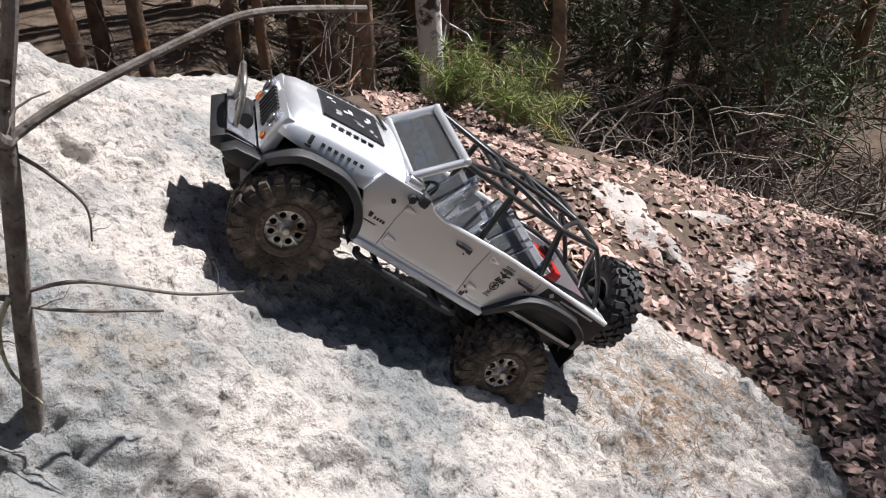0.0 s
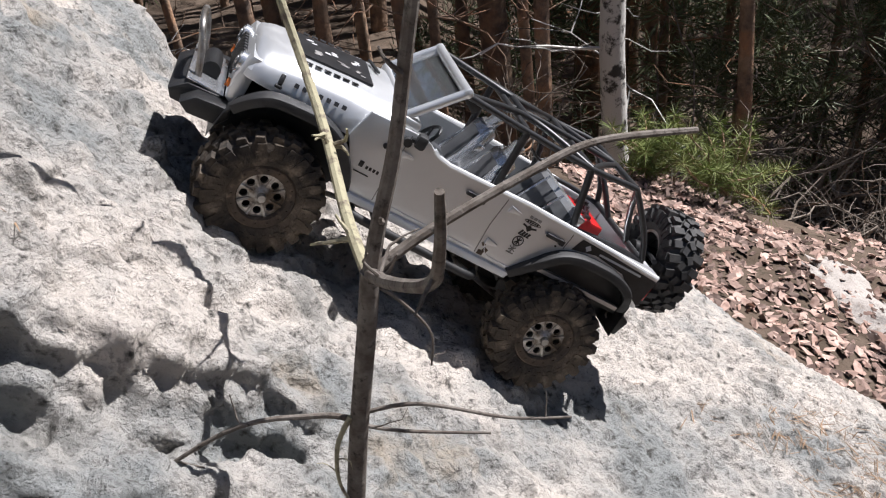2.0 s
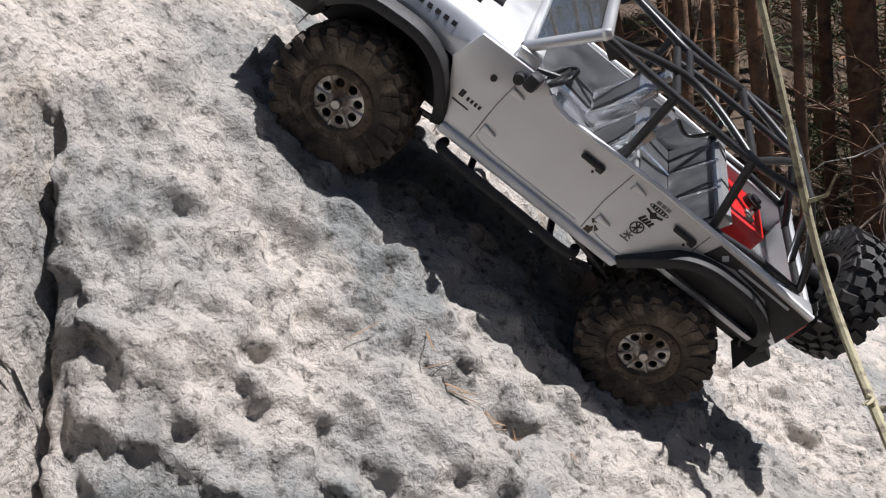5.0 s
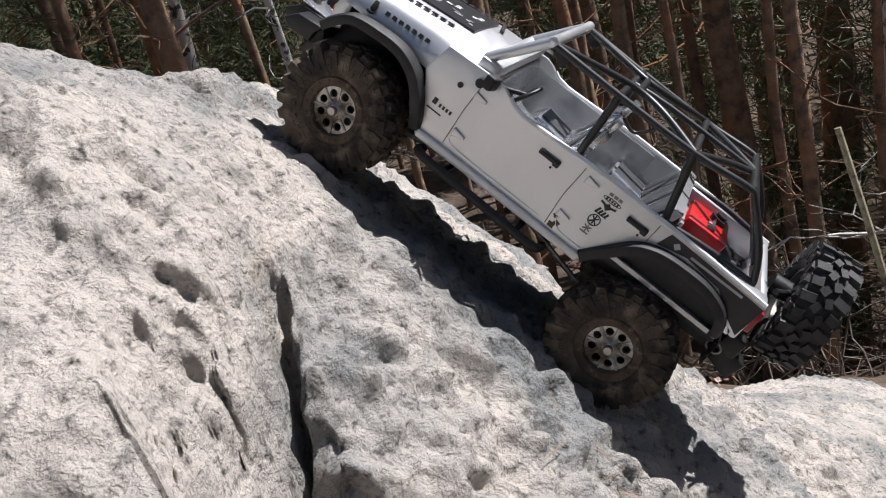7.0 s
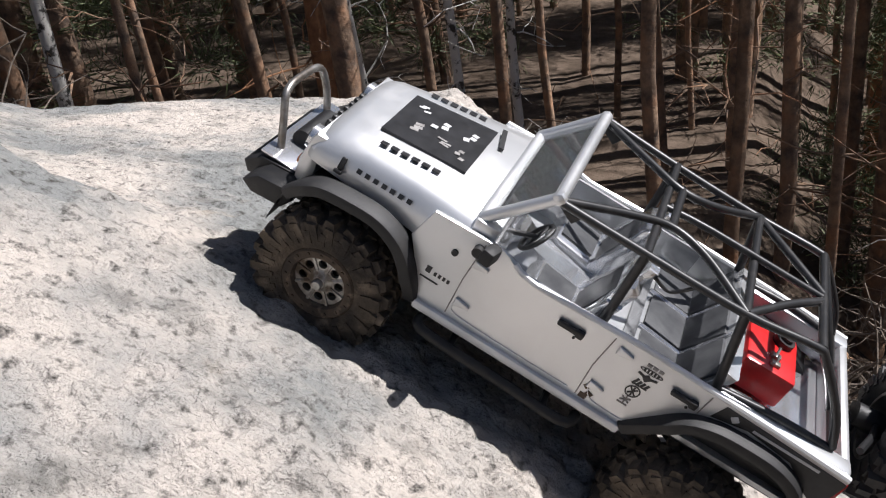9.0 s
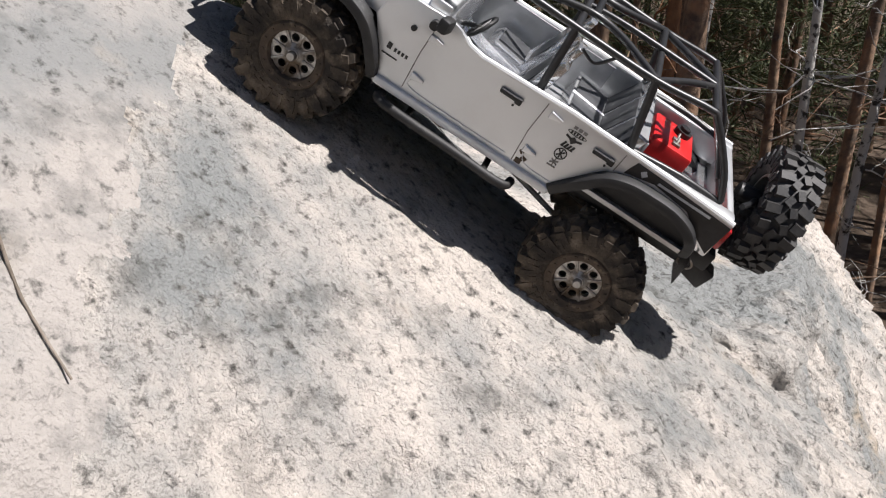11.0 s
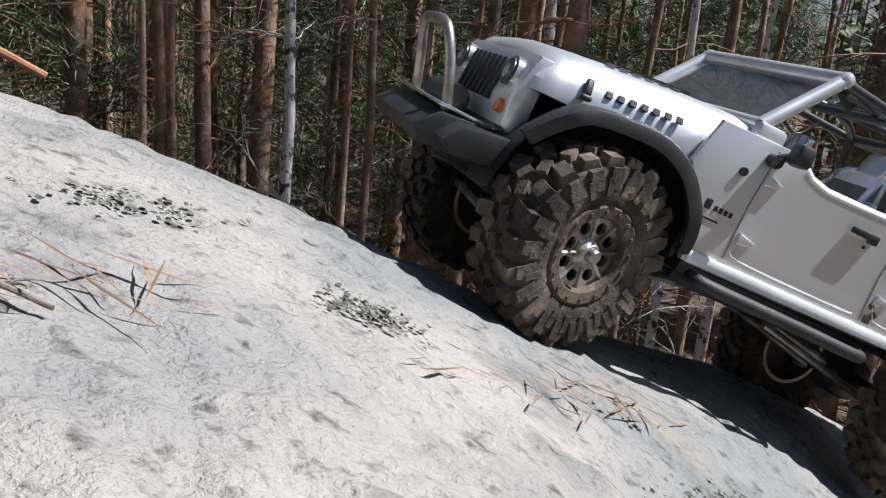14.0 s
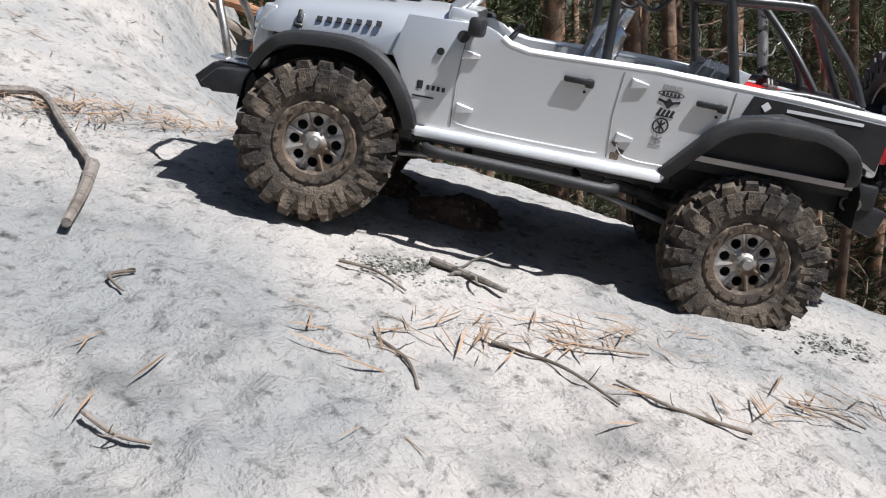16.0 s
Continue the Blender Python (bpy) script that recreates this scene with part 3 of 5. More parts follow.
PINES = [tree("pine_tree", "tall slender pine with reddish bark and a high crown", 11 + k, hgt, r, BARK, cf, cr, cl, 22, 6 + k, 0.02)
         for k, (hgt, r, cf, cr, cl) in enumerate([(15, 0.11, 0.62, 1.6, 24), (13, 0.085, 0.55, 1.4, 22), (16, 0.12, 0.66, 1.7, 24), (11, 0.065, 0.5, 1.1, 20)])]
THIN = [tree("pine_tree", "thin young pine with bare lower limbs", 31 + k, hgt, r, BARK, 0.66, 0.7, 8, 16, 8, 0.03) for k, (hgt, r) in enumerate([(9, 0.042), (10, 0.05), (8, 0.036)])]
OLDPINE = tree("pine_tree", "pine with a bare orange-barked trunk", 29, 14, 0.072, ORANGEBARK, 0.7, 1.4, 12, 20, 6, 0.01)
LOW = [tree("spruce_tree", "dark green young conifer with branches to the ground", 51 + k, hgt, r, BARK, 0.10, cr, cl, 30, 4, 0.01) for k, (hgt, r, cr, cl) in enumerate([(5.0, 0.06, 1.2, 44), (6.5, 0.07, 1.4, 50)])]
BIRCHES = [tree("birch_tree", "white-barked birch with black patches and bare limbs", 71 + k, hgt, r, BIRCH, 0.92, 0.8, 2, 4, 14, lean) for k, (hgt, r, lean) in enumerate([(11, 0.075, 0.03), (9, 0.05, 0.09)])]


def place_tree(model, x, y, turn, s=1.0, sink=0.05):
    m = Matrix.LocRotScale((x, y, gz(x, y) - sink), Euler((0, 0, radians(turn))), None)
    t = copy_thing(model, m)
    t.scale = (s, s, s)
    return t


used = []


def free(x, y, d):
    ok = all((x - a) ** 2 + (y - b) ** 2 > d * d for a, b in used)
    if ok:
        used.append((x, y))
    return ok


def in_sun_lane(x, y, height):
    """Whether a tree of that height would stand between the sun and the rock."""
    flat = math.hypot(SUN_WAY.x, SUN_WAY.y)
    along = (x * SUN_WAY.x + y * SUN_WAY.y) / flat
    across = (-x * SUN_WAY.y + y * SUN_WAY.x) / flat
    return -2.7 < across < 3.2 and 0 < along < (height + 3.0) * flat / SUN_WAY.z + 1.0


# trees with a place of their own
for mdl, x, y, turn, s in ((BIRCHES[0], 0.62, 3.12, 20, 0.8), (PINES[2], 0.16, 5.3, 0, 0.85), (THIN[1], -1.18, 3.9, 40, 0.9),
                           (THIN[0], -0.72, 3.45, 200, 0.95), (PINES[3], 1.50, 4.0, 140, 0.75), (PINES[3], 0.42, 4.3, 70, 0.8), (OLDPINE, 0.38, 8.1, 100, 1.45), (OLDPINE, 1.3, 7.9, 10, 1.35),
                           (THIN[0], 0.35, 4.9, 33, 1.0), (THIN[1], 1.0, 5.0, 12, 1.0), (THIN[2], -0.2, 4.4, 80, 1.0), (PINES[0], 1.0, 6.3, 15, 1.0), (PINES[1], -0.8, 8.3, 15, 1.0), (PINES[2], -1.5, 9.4, 15, 1.0), (PINES[1], 0.9, 10.0, 15, 1.0)):
    used.append((x, y))
    place_tree(mdl, x, y, turn, s)
for mdl, x, y, turn, s in ((PINES[1], 0.72, 4.7, 90, 1.0), (BIRCHES[1], 1.30, 4.2, 100, 0.75), (BIRCHES[1], 1.75, 4.3, 140, 0.7), (THIN[1], 0.3, 5.2, 12, 1.0), (THIN[0], 1.0, 5.6, 12, 1.0), (THIN[2], -0.5, 4.9, 80, 1.0), (BIRCHES[0], -0.9, 5.6, 10, 0.7), (OLDPINE, 1.4, 7.0, 15, 1.2), (PINES[1], -1.2, 8.3, 15, 1.0)):
    x, y = (float(v) for v in bend(x - 5.0, y))
    dx, dy = 5.0 * math.cos(TURN), 5.0 * math.sin(TURN)
    used.append((x + dx, y + dy))
    place_tree(mdl, x + dx, y + dy, turn, s)
rng = random.Random(4)
count = 0
while count < 270:
    a, r = radians(rng.uniform(-42, 92)), 6.0 + 25 * rng.random() ** 1.25
    x, y = -0.8 - r * math.sin(a), -0.8 + r * math.cos(a)
    if unbend(x, y)[1] < 4.9:
        continue
    mdl = rng.choice((PINES if r > 9 else []) + THIN + THIN + THIN + ([BIRCHES[0]] if rng.random() < 0.4 else []))
    if in_sun_lane(x, y, 17 if mdl in PINES else 5 if mdl in LOW else 10.5) or not free(x, y, 0.42):
        continue
    place_tree(mdl, x, y, rng.uniform(0, 360), rng.uniform(0.8, 1.15))
    count += 1
for x, y in ((3.3, 4.6), (1.9, 5.2), (4.4, 5.2), (2.7, 5.6), (1.2, 5.9), (3.8, 6.2), (2.4, 7.1), (0.3, 6.6), (4.8, 6.5), (-4.2, 9.0), (-1.0, 8.8)):
    place_tree(rng.choice(LOW), x, y, rng.uniform(0, 360), rng.uniform(0.6, 0.95))
count = 0
while count < 85:
    a, r = radians(rng.uniform(-45, 95)), 9.5 + 14 * rng.random()
    x, y = -0.8 - r * math.sin(a), -0.8 + r * math.cos(a)
    if unbend(x, y)[1] > 6.5 and not in_sun_lane(x, y, 6.5) and free(x, y, 0.7):
        place_tree(rng.choice(LOW), x, y, rng.uniform(0, 360), rng.uniform(0.8, 1.3))
        count += 1
# two young conifers downhill, out of view, added to shade the foot of the rock
place_tree(LOW[0], 2.75, 0.55, 40, 0.85)
place_tree(LOW[1], 3.4, 1.4, 160, 0.8)
count = 0
while count < 40:
    a, r = rng.uniform(math.pi * 0.75, math.pi * 2.05), rng.uniform(5, 16)
    x, y = r * math.cos(a) - 1, r * math.sin(a) - 1
    if in_sun_lane(x, y, 17) or not free(x, y, 1.2):
        continue
    place_tree(rng.choice(PINES + LOW), x, y, rng.uniform(0, 360), rng.uniform(0.8, 1.1))
    count += 1
for k, o in enumerate(PINES + THIN + LOW + BIRCHES + [OLDPINE]):
    o.location = (-22 + 4.1 * k, 38, gz(-22 + 4.1 * k, 38))


def far_wood():
    """Distant wood behind the stems: a belt of dark conifers."""
    rng = random.Random(8)
    verts, faces = [], []
    for k in range(280):
        a = rng.uniform(0, 6.283)
        r = rng.uniform(34, 62)
        x, y = r * math.cos(a), r * math.sin(a)
        h, w = rng.uniform(7, 12), rng.uniform(1.4, 2.6)
        z = gz(x, y)
        for j in range(26):
            f = rng.random()
            c = Vector((x + rng.gauss(0, 0.4) * w * (1 - f), y + rng.gauss(0, 0.4) * w * (1 - f), z + h * f))
            for _ in range(3):
                d = Vector((rng.gauss(0, 1), rng.gauss(0, 1), rng.gauss(-0.2, 0.6))).normalized() * rng.uniform(0.5, 1.2)
                q = d.orthogonal().normalized() * 0.28
                b = len(verts)
                verts += [tuple(c - q), tuple(c + q), tuple(c + d)]
                faces.append((b, b + 1, b + 2))
        b = len(verts)
        verts += [(x - 0.12, y, z), (x + 0.12, y, z), (x, y, z + h), (x, y - 0.12, z), (x, y + 0.12, z)]
        faces += [(b, b + 1, b + 2), (b + 3, b + 4, b + 2)]
    me = bpy.data.meshes.new("far_wood")
    me.from_pydata(verts, [], faces)
    me.materials.append(PINE)
    tagged(new("far_wood", me), "distant belt of dark conifers closing the wood", "wood", kind="stuff")


far_wood()


def bush(x, y, seed, r, label):
    rng = random.Random(seed)
    base = new("young_pine")
    bm = B()
    verts, faces = [], []
    for k in range(16):
        a = rng.uniform(0, 6.283)
        q = limb_pts(rng, Vector((0, 0, 0.02 + 0.5 * r * rng.random())), Vector((math.cos(a), math.sin(a), rng.uniform(0.1, 0.9))), r * rng.uniform(0.6, 1.2), 5, 0.04, 0.15)
        tube(bm, q, 0.006, 5, 0.002, False)
        for s in q[1:]:
            needle_clump(verts, faces, rng, s, 0.09 * r, 46, 0.042, 0.03)
    part("stem_wood", bm, BARK, base)["kind"] = "stuff"
    me = bpy.data.meshes.new("needles")
    me.from_pydata(verts, [], faces)
    me.materials.append(PINE_SUN)
    new("needles", me).parent = base
    base.location = (x, y, gz(x, y))
    tagged(base, label, "bush")


bush(0.62, 1.50, 3, 0.20, "bright green young pine growing in leaf litter")
bush(0.42, 1.62, 4, 0.17, "bright green young pine growing in leaf litter")


def bare_shrub(x, y, seed, size, z=None, dead=18):
    """A tangle of bare bleached branches."""
    rng = random.Random(seed)
    base = new("bare_shrub")
    for k in range(dead):
        bm = B()
        a = rng.uniform(0, 6.283)
        q = limb_pts(rng, Vector((rng.gauss(0, 0.15) * size, rng.gauss(0, 0.1) * size, 0)), Vector((math.cos(a), 0.6 * math.sin(a), rng.uniform(0.3, 1.1))), size * rng.uniform(0.6, 1.2), 7, -0.05, 0.3)
        tube(bm, q, 0.009 * size, 5, 0.003, False)
        for _ in range(6):
            s = rng.choice(q[1:])
            w = limb_pts(rng, s, Vector((rng.gauss(0, 1), rng.gauss(0, 0.6), rng.gauss(0.2, 0.6))), size * rng.uniform(0.25, 0.5), 5, -0.03, 0.35)
            tube(bm, w, 0.0045 * size, 4, 0.0015, False)
            tube(bm, limb_pts(rng, w[2], Vector((rng.gauss(0, 1), rng.gauss(0, 0.6), rng.gauss(0.1, 0.6))), size * 0.2, 4, 0, 0.3), 0.0025, 4, 0.0012, False)
        part("branch", bm, DEADWOOD, base)
    base.location = (x, y, (gz(x, y) if z is None else z) - 0.03)
    return tagged(base, "tangle of bare bleached branches behind the rock", "shrub", "bare shrubs")


for k, (x, y, s) in enumerate(((-1.5, 2.4, 0.8), (-1.1, 2.6, 0.7), (-1.85, 2.4, 0.65), (-2.25, 2.4, 0.55), (-2.6, 1.75, 0.4), (-1.75, 3.0, 0.8), (1.9, 2.0, 0.75), (2.4, 1.9, 0.8), (1.55, 2.3, 0.7), (2.9, 1.9, 0.8), (1.15, 2.2, 0.7), (2.0, 2.2, 0.9), (2.6, 2.2, 0.9), (1.6, 2.6, 0.9), (1.3, 3.0, 1.3), (1.9, 3.1, 1.5), (2.5, 2.9, 1.5), (3.2, 2.8, 1.5), (2.2, 2.6, 1.3), (-0.9, 3.3, 1.1), (-1.5, 3.4, 1.1), (-2.3, 3.1, 1.0), (-3.0, 2.6, 0.9), (-0.4, 3.0, 1.0), (1.7, 3.8, 2.0), (2.6, 3.7, 2.2), (3.5, 3.8, 2.2), (2.1, 4.8, 2.4), (3.1, 4.8, 2.4), (0.2, 3.4, 1.2))):
    x, y = (float(v) for v in bend(x, y))
    bare_shrub(x, y, 100 + k, s)


def stick(name, pts, r, r_end, material, label, category="branch", side=0, seed=0):
    rng = random.Random(seed)
    bm = B()
    line = arc(pts, 5)
    tube(bm, line, r, 8, r_end)
    for _ in range(side):
        s = rng.choice(line[2:-1])
        tube(bm, limb_pts(rng, Vector(s), Vector((rng.gauss(0, 1), rng.gauss(0, 1), rng.gauss(0.4, 0.5))), r * 9, 4, 0, 0.3), r * 0.45, 5, r * 0.15)
    return tagged(uphill(part(name, bm, material)), label, category)


# fallen wood behind the rock top
stick("fallen_log", [(-3.3, 1.75, 1.80), (-2.75, 1.65, 1.60), (-2.34, 1.58, 1.43), (-2.15, 1.55, 1.34)], 0.012, 0.008, ORANGEBARK, "fallen orange-barked pine log among brush", "log", 6, 2)
stick("fallen_log", [(-2.93, 0.86, 1.735), (-2.87, 0.87, 1.712), (-2.80, 0.88, 1.668), (-2.74, 0.90, 1.62)], 0.016, 0.013, DEADWOOD, "short bleached barkless log behind the rock top", "log", 3, 3)
stick("fallen_log", [(-2.82, 0.80, 1.735), (-2.74, 0.85, 1.70), (-2.68, 0.9, 1.64)], 0.009, 0.006, ORANGEBARK, "short orange-barked pine stick behind the rock top", "log", 3, 5)
for k in range(9):
    rg = random.Random(300 + k)
    x, y = rg.uniform(-3.0, -2.3), rg.uniform(0.75, 1.1)
    z0 = max(gz(*bend(x, y)), rock_height(x, y)) + 0.09
    stick("dead_branch", [(x, y, z0 - 0.1), (x + rg.uniform(-.15, .15), y + 0.05, z0 + 0.06), (x + rg.uniform(-.3, .3), y + rg.uniform(-.1, .1), z0 + 0.2)], 0.008, 0.003, DEADWOOD, "dead forked branch in the brush pile", "branch", 4, k)


# ---- the dead sapling in front ----
def sapling():
    base = new("dead_sapling")
    base.location = (-0.262, -0.36, rock_height(-0.262, -0.36) - 0.02)
    o = Vector(base.location)

    def rel(pts):
        return [Vector(p) - o for p in pts]
    rng = random.Random(9)
    bm = B()
    tube(bm, arc(rel([o + Vector((0, 0, -0.01)), (-0.246, -0.365, 0.217), (-0.229, -0.365, 0.31), (-0.212, -0.366, 0.397), (-0.206, -0.366, 0.432)]), 6), 0.0068, 10, 0.0058)
    part("trunk", bm, TWIGBARK, base)
    limbs = [("stem", TWIGBARK, 0.0050, 0.0030, [(-0.206, -0.366, 0.430), (-0.198, -0.366, 0.46), (-0.184, -0.366, 0.504), (-0.172, -0.366, 0.557), (-0.15, -0.37, 0.66), (-0.13, -0.36, 0.80)], 3),
             ("pale_limb", PALETWIG, 0.0040, 0.0030, [(-0.208, -0.364, 0.430), (-0.222, -0.31, 0.438), (-0.240, -0.22, 0.452), (-0.256, -0.165, 0.482), (-0.270, -0.14, 0.535), (-0.285, -0.13, 0.63), (-0.300, -0.12, 0.72)], 7),
             ("branch", TWIGBARK, 0.0036, 0.0022, [(-0.206, -0.366, 0.430), (-0.172, -0.35, 0.445), (-0.108, -0.32, 0.462), (-0.065, -0.30, 0.468), (0.004, -0.265, 0.452)], 1),
             ("branch", TWIGBARK, 0.0042, 0.0018, [(-0.206, -0.366, 0.430), (-0.188, -0.43, 0.466), (-0.166, -0.50, 0.512), (-0.160, -0.525, 0.545), (-0.158, -0.535, 0.572)], 4),
             ("twig", TWIGBARK, 0.0022, 0.0012, [(-0.232, -0.366, 0.322), (-0.255, -0.365, 0.326), (-0.315, -0.365, 0.318), (-0.42, -0.365, 0.25)], 2),
             ("twig", TWIGBARK, 0.0016, 0.0008, [(-0.230, -0.366, 0.325), (-0.189, -0.366, 0.330), (-0.133, -0.366, 0.312), (-0.093, -0.366, 0.308)], 1),
             ("twig", TWIGBARK, 0.0016, 0.0008, [(-0.231, -0.366, 0.318), (-0.20, -0.366, 0.308), (-0.145, -0.366, 0.300)], 1),
             ("twig", PALETWIG, 0.0020, 0.0008, [(-0.232, -0.367, 0.325), (-0.243, -0.372, 0.305), (-0.246, -0.372, 0.27), (-0.235, -0.37, 0.235)], 2),
             ("twig", TWIGBARK, 0.0014, 0.0006, [(-0.206, -0.366, 0.425), (-0.190, -0.362, 0.405), (-0.176, -0.36, 0.380), (-0.178, -0.36, 0.355)], 2)]
    for name, m, r0, r1, pts, side in limbs:
        bm = B()
        line = arc(rel(pts), 6)
        tube(bm, line, r0, 8, r1)
        for _ in range(side):
            s = rng.choice(line[3:])
            w = limb_pts(rng, s, Vector((rng.gauss(0, 1), rng.gauss(0, 0.5), rng.gauss(0.3, 0.6))), rng.uniform(0.015, 0.04), 4, 0, 0.35)
            tube(bm, w, r1 * 0.7, 6, r1 * 0.25)
        part(name, bm, m, base)
    tagged(base, "dead leafless sapling with grey bark and a pale lichened limb", "tree")


sapling()


def rock_twig(pts, r, label="thin dry twig lying on the rock", material=DEADWOOD, side=0, seed=0):
    P = []
    for i, (x, y) in enumerate(pts):
        P.append((x, y, rock_height(x, y) + r + 0.002))
    return stick("twig", P, r, r * 0.6, material, label, "twig", side, seed)


rock_twig([(-2.72, -0.04), (-2.686, 0.0), (-2.62, -0.08), (-2.557, -0.16)], 0.0045, "dark bent stick lying on the rock", TWIGBARK)
rock_twig([(-2.552, -0.165), (-2.53, -0.22), (-2.509, -0.283)], 0.0055, "dark bent stick lying on the rock", TWIGBARK)
rock_twig([(-2.30, -0.187), (-2.27, -0.20), (-2.247, -0.213)], 0.0032, "short knobbly dark twig on the rock", TWIGBARK, 3, 1)
for k, pts in enumerate([[(-2.355, -0.227), (-2.33, -0.23), (-2.307, -0.252)], [(-2.309, -0.332), (-2.29, -0.35), (-2.28, -0.378)], [(-2.451, -0.317), (-2.46, -0.33), (-2.445, -0.345)],
                         [(-2.218, -0.273), (-2.19, -0.27), (-2.158, -0.262)], [(-2.112, -0.339), (-2.15, -0.33), (-2.18, -0.31)], [(-2.409, -0.459), (-2.39, -0.47), (-2.374, -0.471)],
                         [(-2.082, -0.289), (-2.06, -0.29), (-2.043, -0.30)], [(-2.25, -0.30), (-2.21, -0.31), (-2.18, -0.34)], [(-1.84, -0.32), (-1.80, -0.29), (-1.76, -0.26)], [(-1.60, -0.30), (-1.62, -0.34), (-1.61, -0.37)],
                         [(-1.55, -0.33), (-1.53, -0.36), (-1.50, -0.385)]]):
    rock_twig(pts, 0.0013, seed=k, side=2)


def on_rock(cx, cy, sx, sy, lift=0.004, turn=30):
    c, s = math.cos(radians(turn)), math.sin(radians(turn))

    def f(rng):
        u, v = rng.gauss(0, sx), rng.gauss(0, sy)
        x, y = cx + u * c - v * s, cy + u * s + v * c
        return x, y, rock_height(x, y) + lift, Vector((0.35, 0, 1)).normalized()
    return f


for k, (cx, cy, sx, sy, n) in enumerate(((-2.23, -0.275, 0.065, 0.018, 90), (-2.62, 0.01, 0.07, 0.025, 260), (-2.07, -0.29, 0.05, 0.012, 40), (-1.82, -0.19, 0.05, 0.010, 40), (-1.78, -0.30, 0.05, 0.02, 30),
                                         (-2.9, 0.15, 0.25, 0.08, 260), (-0.50, -0.292, 0.025, 0.008, 36), (-2.35, -0.40, 0.12, 0.05, 10), (0.36, -0.05, 0.06, 0.05, 420), (0.42, 0.02, 0.10, 0.07, 420), (0.56, 0.08, 0.12, 0.06, 420), (0.22, 0.06, 0.06, 0.03, 160))):
    patch = scatter("pine_needles", "scattered fallen orange pine needles on the rock", n, on_rock(cx, cy, sx, sy), 0.030, NEEDLE_DRY, 0.07, 40 + k, 0.04)
    if cx < -1.0:
        uphill(patch)
for k, (cx, cy, sx, sy, n) in enumerate(((-1.765, -0.25, 0.030, 0.011, 700), (-1.83, -0.30, 0.03, 0.010, 350), (-1.79, -0.18, 0.012, 0.007, 200), (-2.31, -0.20, 0.02, 0.010, 350), (-2.02, -0.16, 0.02, 0.008, 200), (-2.75, -0.1, 0.1, 0.03, 600), (-1.93, -0.20, 0.012, 0.008, 200))):
    patch = scatter("moss", "dark moss and lichen patch on the rock", n, on_rock(cx, cy, sx, sy, 0.001), 0.0026, MOSS, 0.2, 60 + k, 0.9)
    if cx < -1.0:
        uphill(patch)


def clod(x, y, sx, sy, sz, turn, seed):
    """A lump of dark earth and roots on the rock."""
    bm = B()
    bmesh.ops.create_icosphere(bm, subdivisions=4, radius=1)
    for v in bm.verts:
        n1 = noise.noise(v.co * 1.6 + Vector((seed, 0, 0))) * 0.35 + noise.noise(v.co * 5 + Vector((0, seed, 0))) * 0.2 + noise.noise(v.co * 13) * 0.09
        v.co = v.co * (1 + n1)
        v.co.z = max(v.co.z, -0.45)
        v.co = Vector((v.co.x * sx, v.co.y * sy, v.co.z * sz))
    ob = part("earth_clod", bm, CLOD)
    ob.matrix_basis = Matrix.Translation((x, y, rock_height(x, y) + sz * 0.25)) @ Euler((0, radians(14), radians(turn))).to_matrix().to_4x4()
    tagged(uphill(ob), "rough lump of dark brown earth on the rock", "earth")


clod(-2.30, -0.055, 0.042, 0.022, 0.016, 20, 3)
clod(-2.37, -0.015, 0.036, 0.020, 0.014, -15, 8)


# ---- the radio-controlled truck: x to its rear, z up, origin between the wheels at the tyres' foot ----
def bp(x, y, z):
    return (x, y, z + 0.06 * x)


def blift(bm, c, s, rot=(0, 0, 0), bevel=0.0, taper=1.0):
    box(bm, bp(*c), s, (rot[0], rot[1] - 3.4, rot[2]), bevel, taper)


TYRE_R, TYRE_W = 0.0565, 0.043


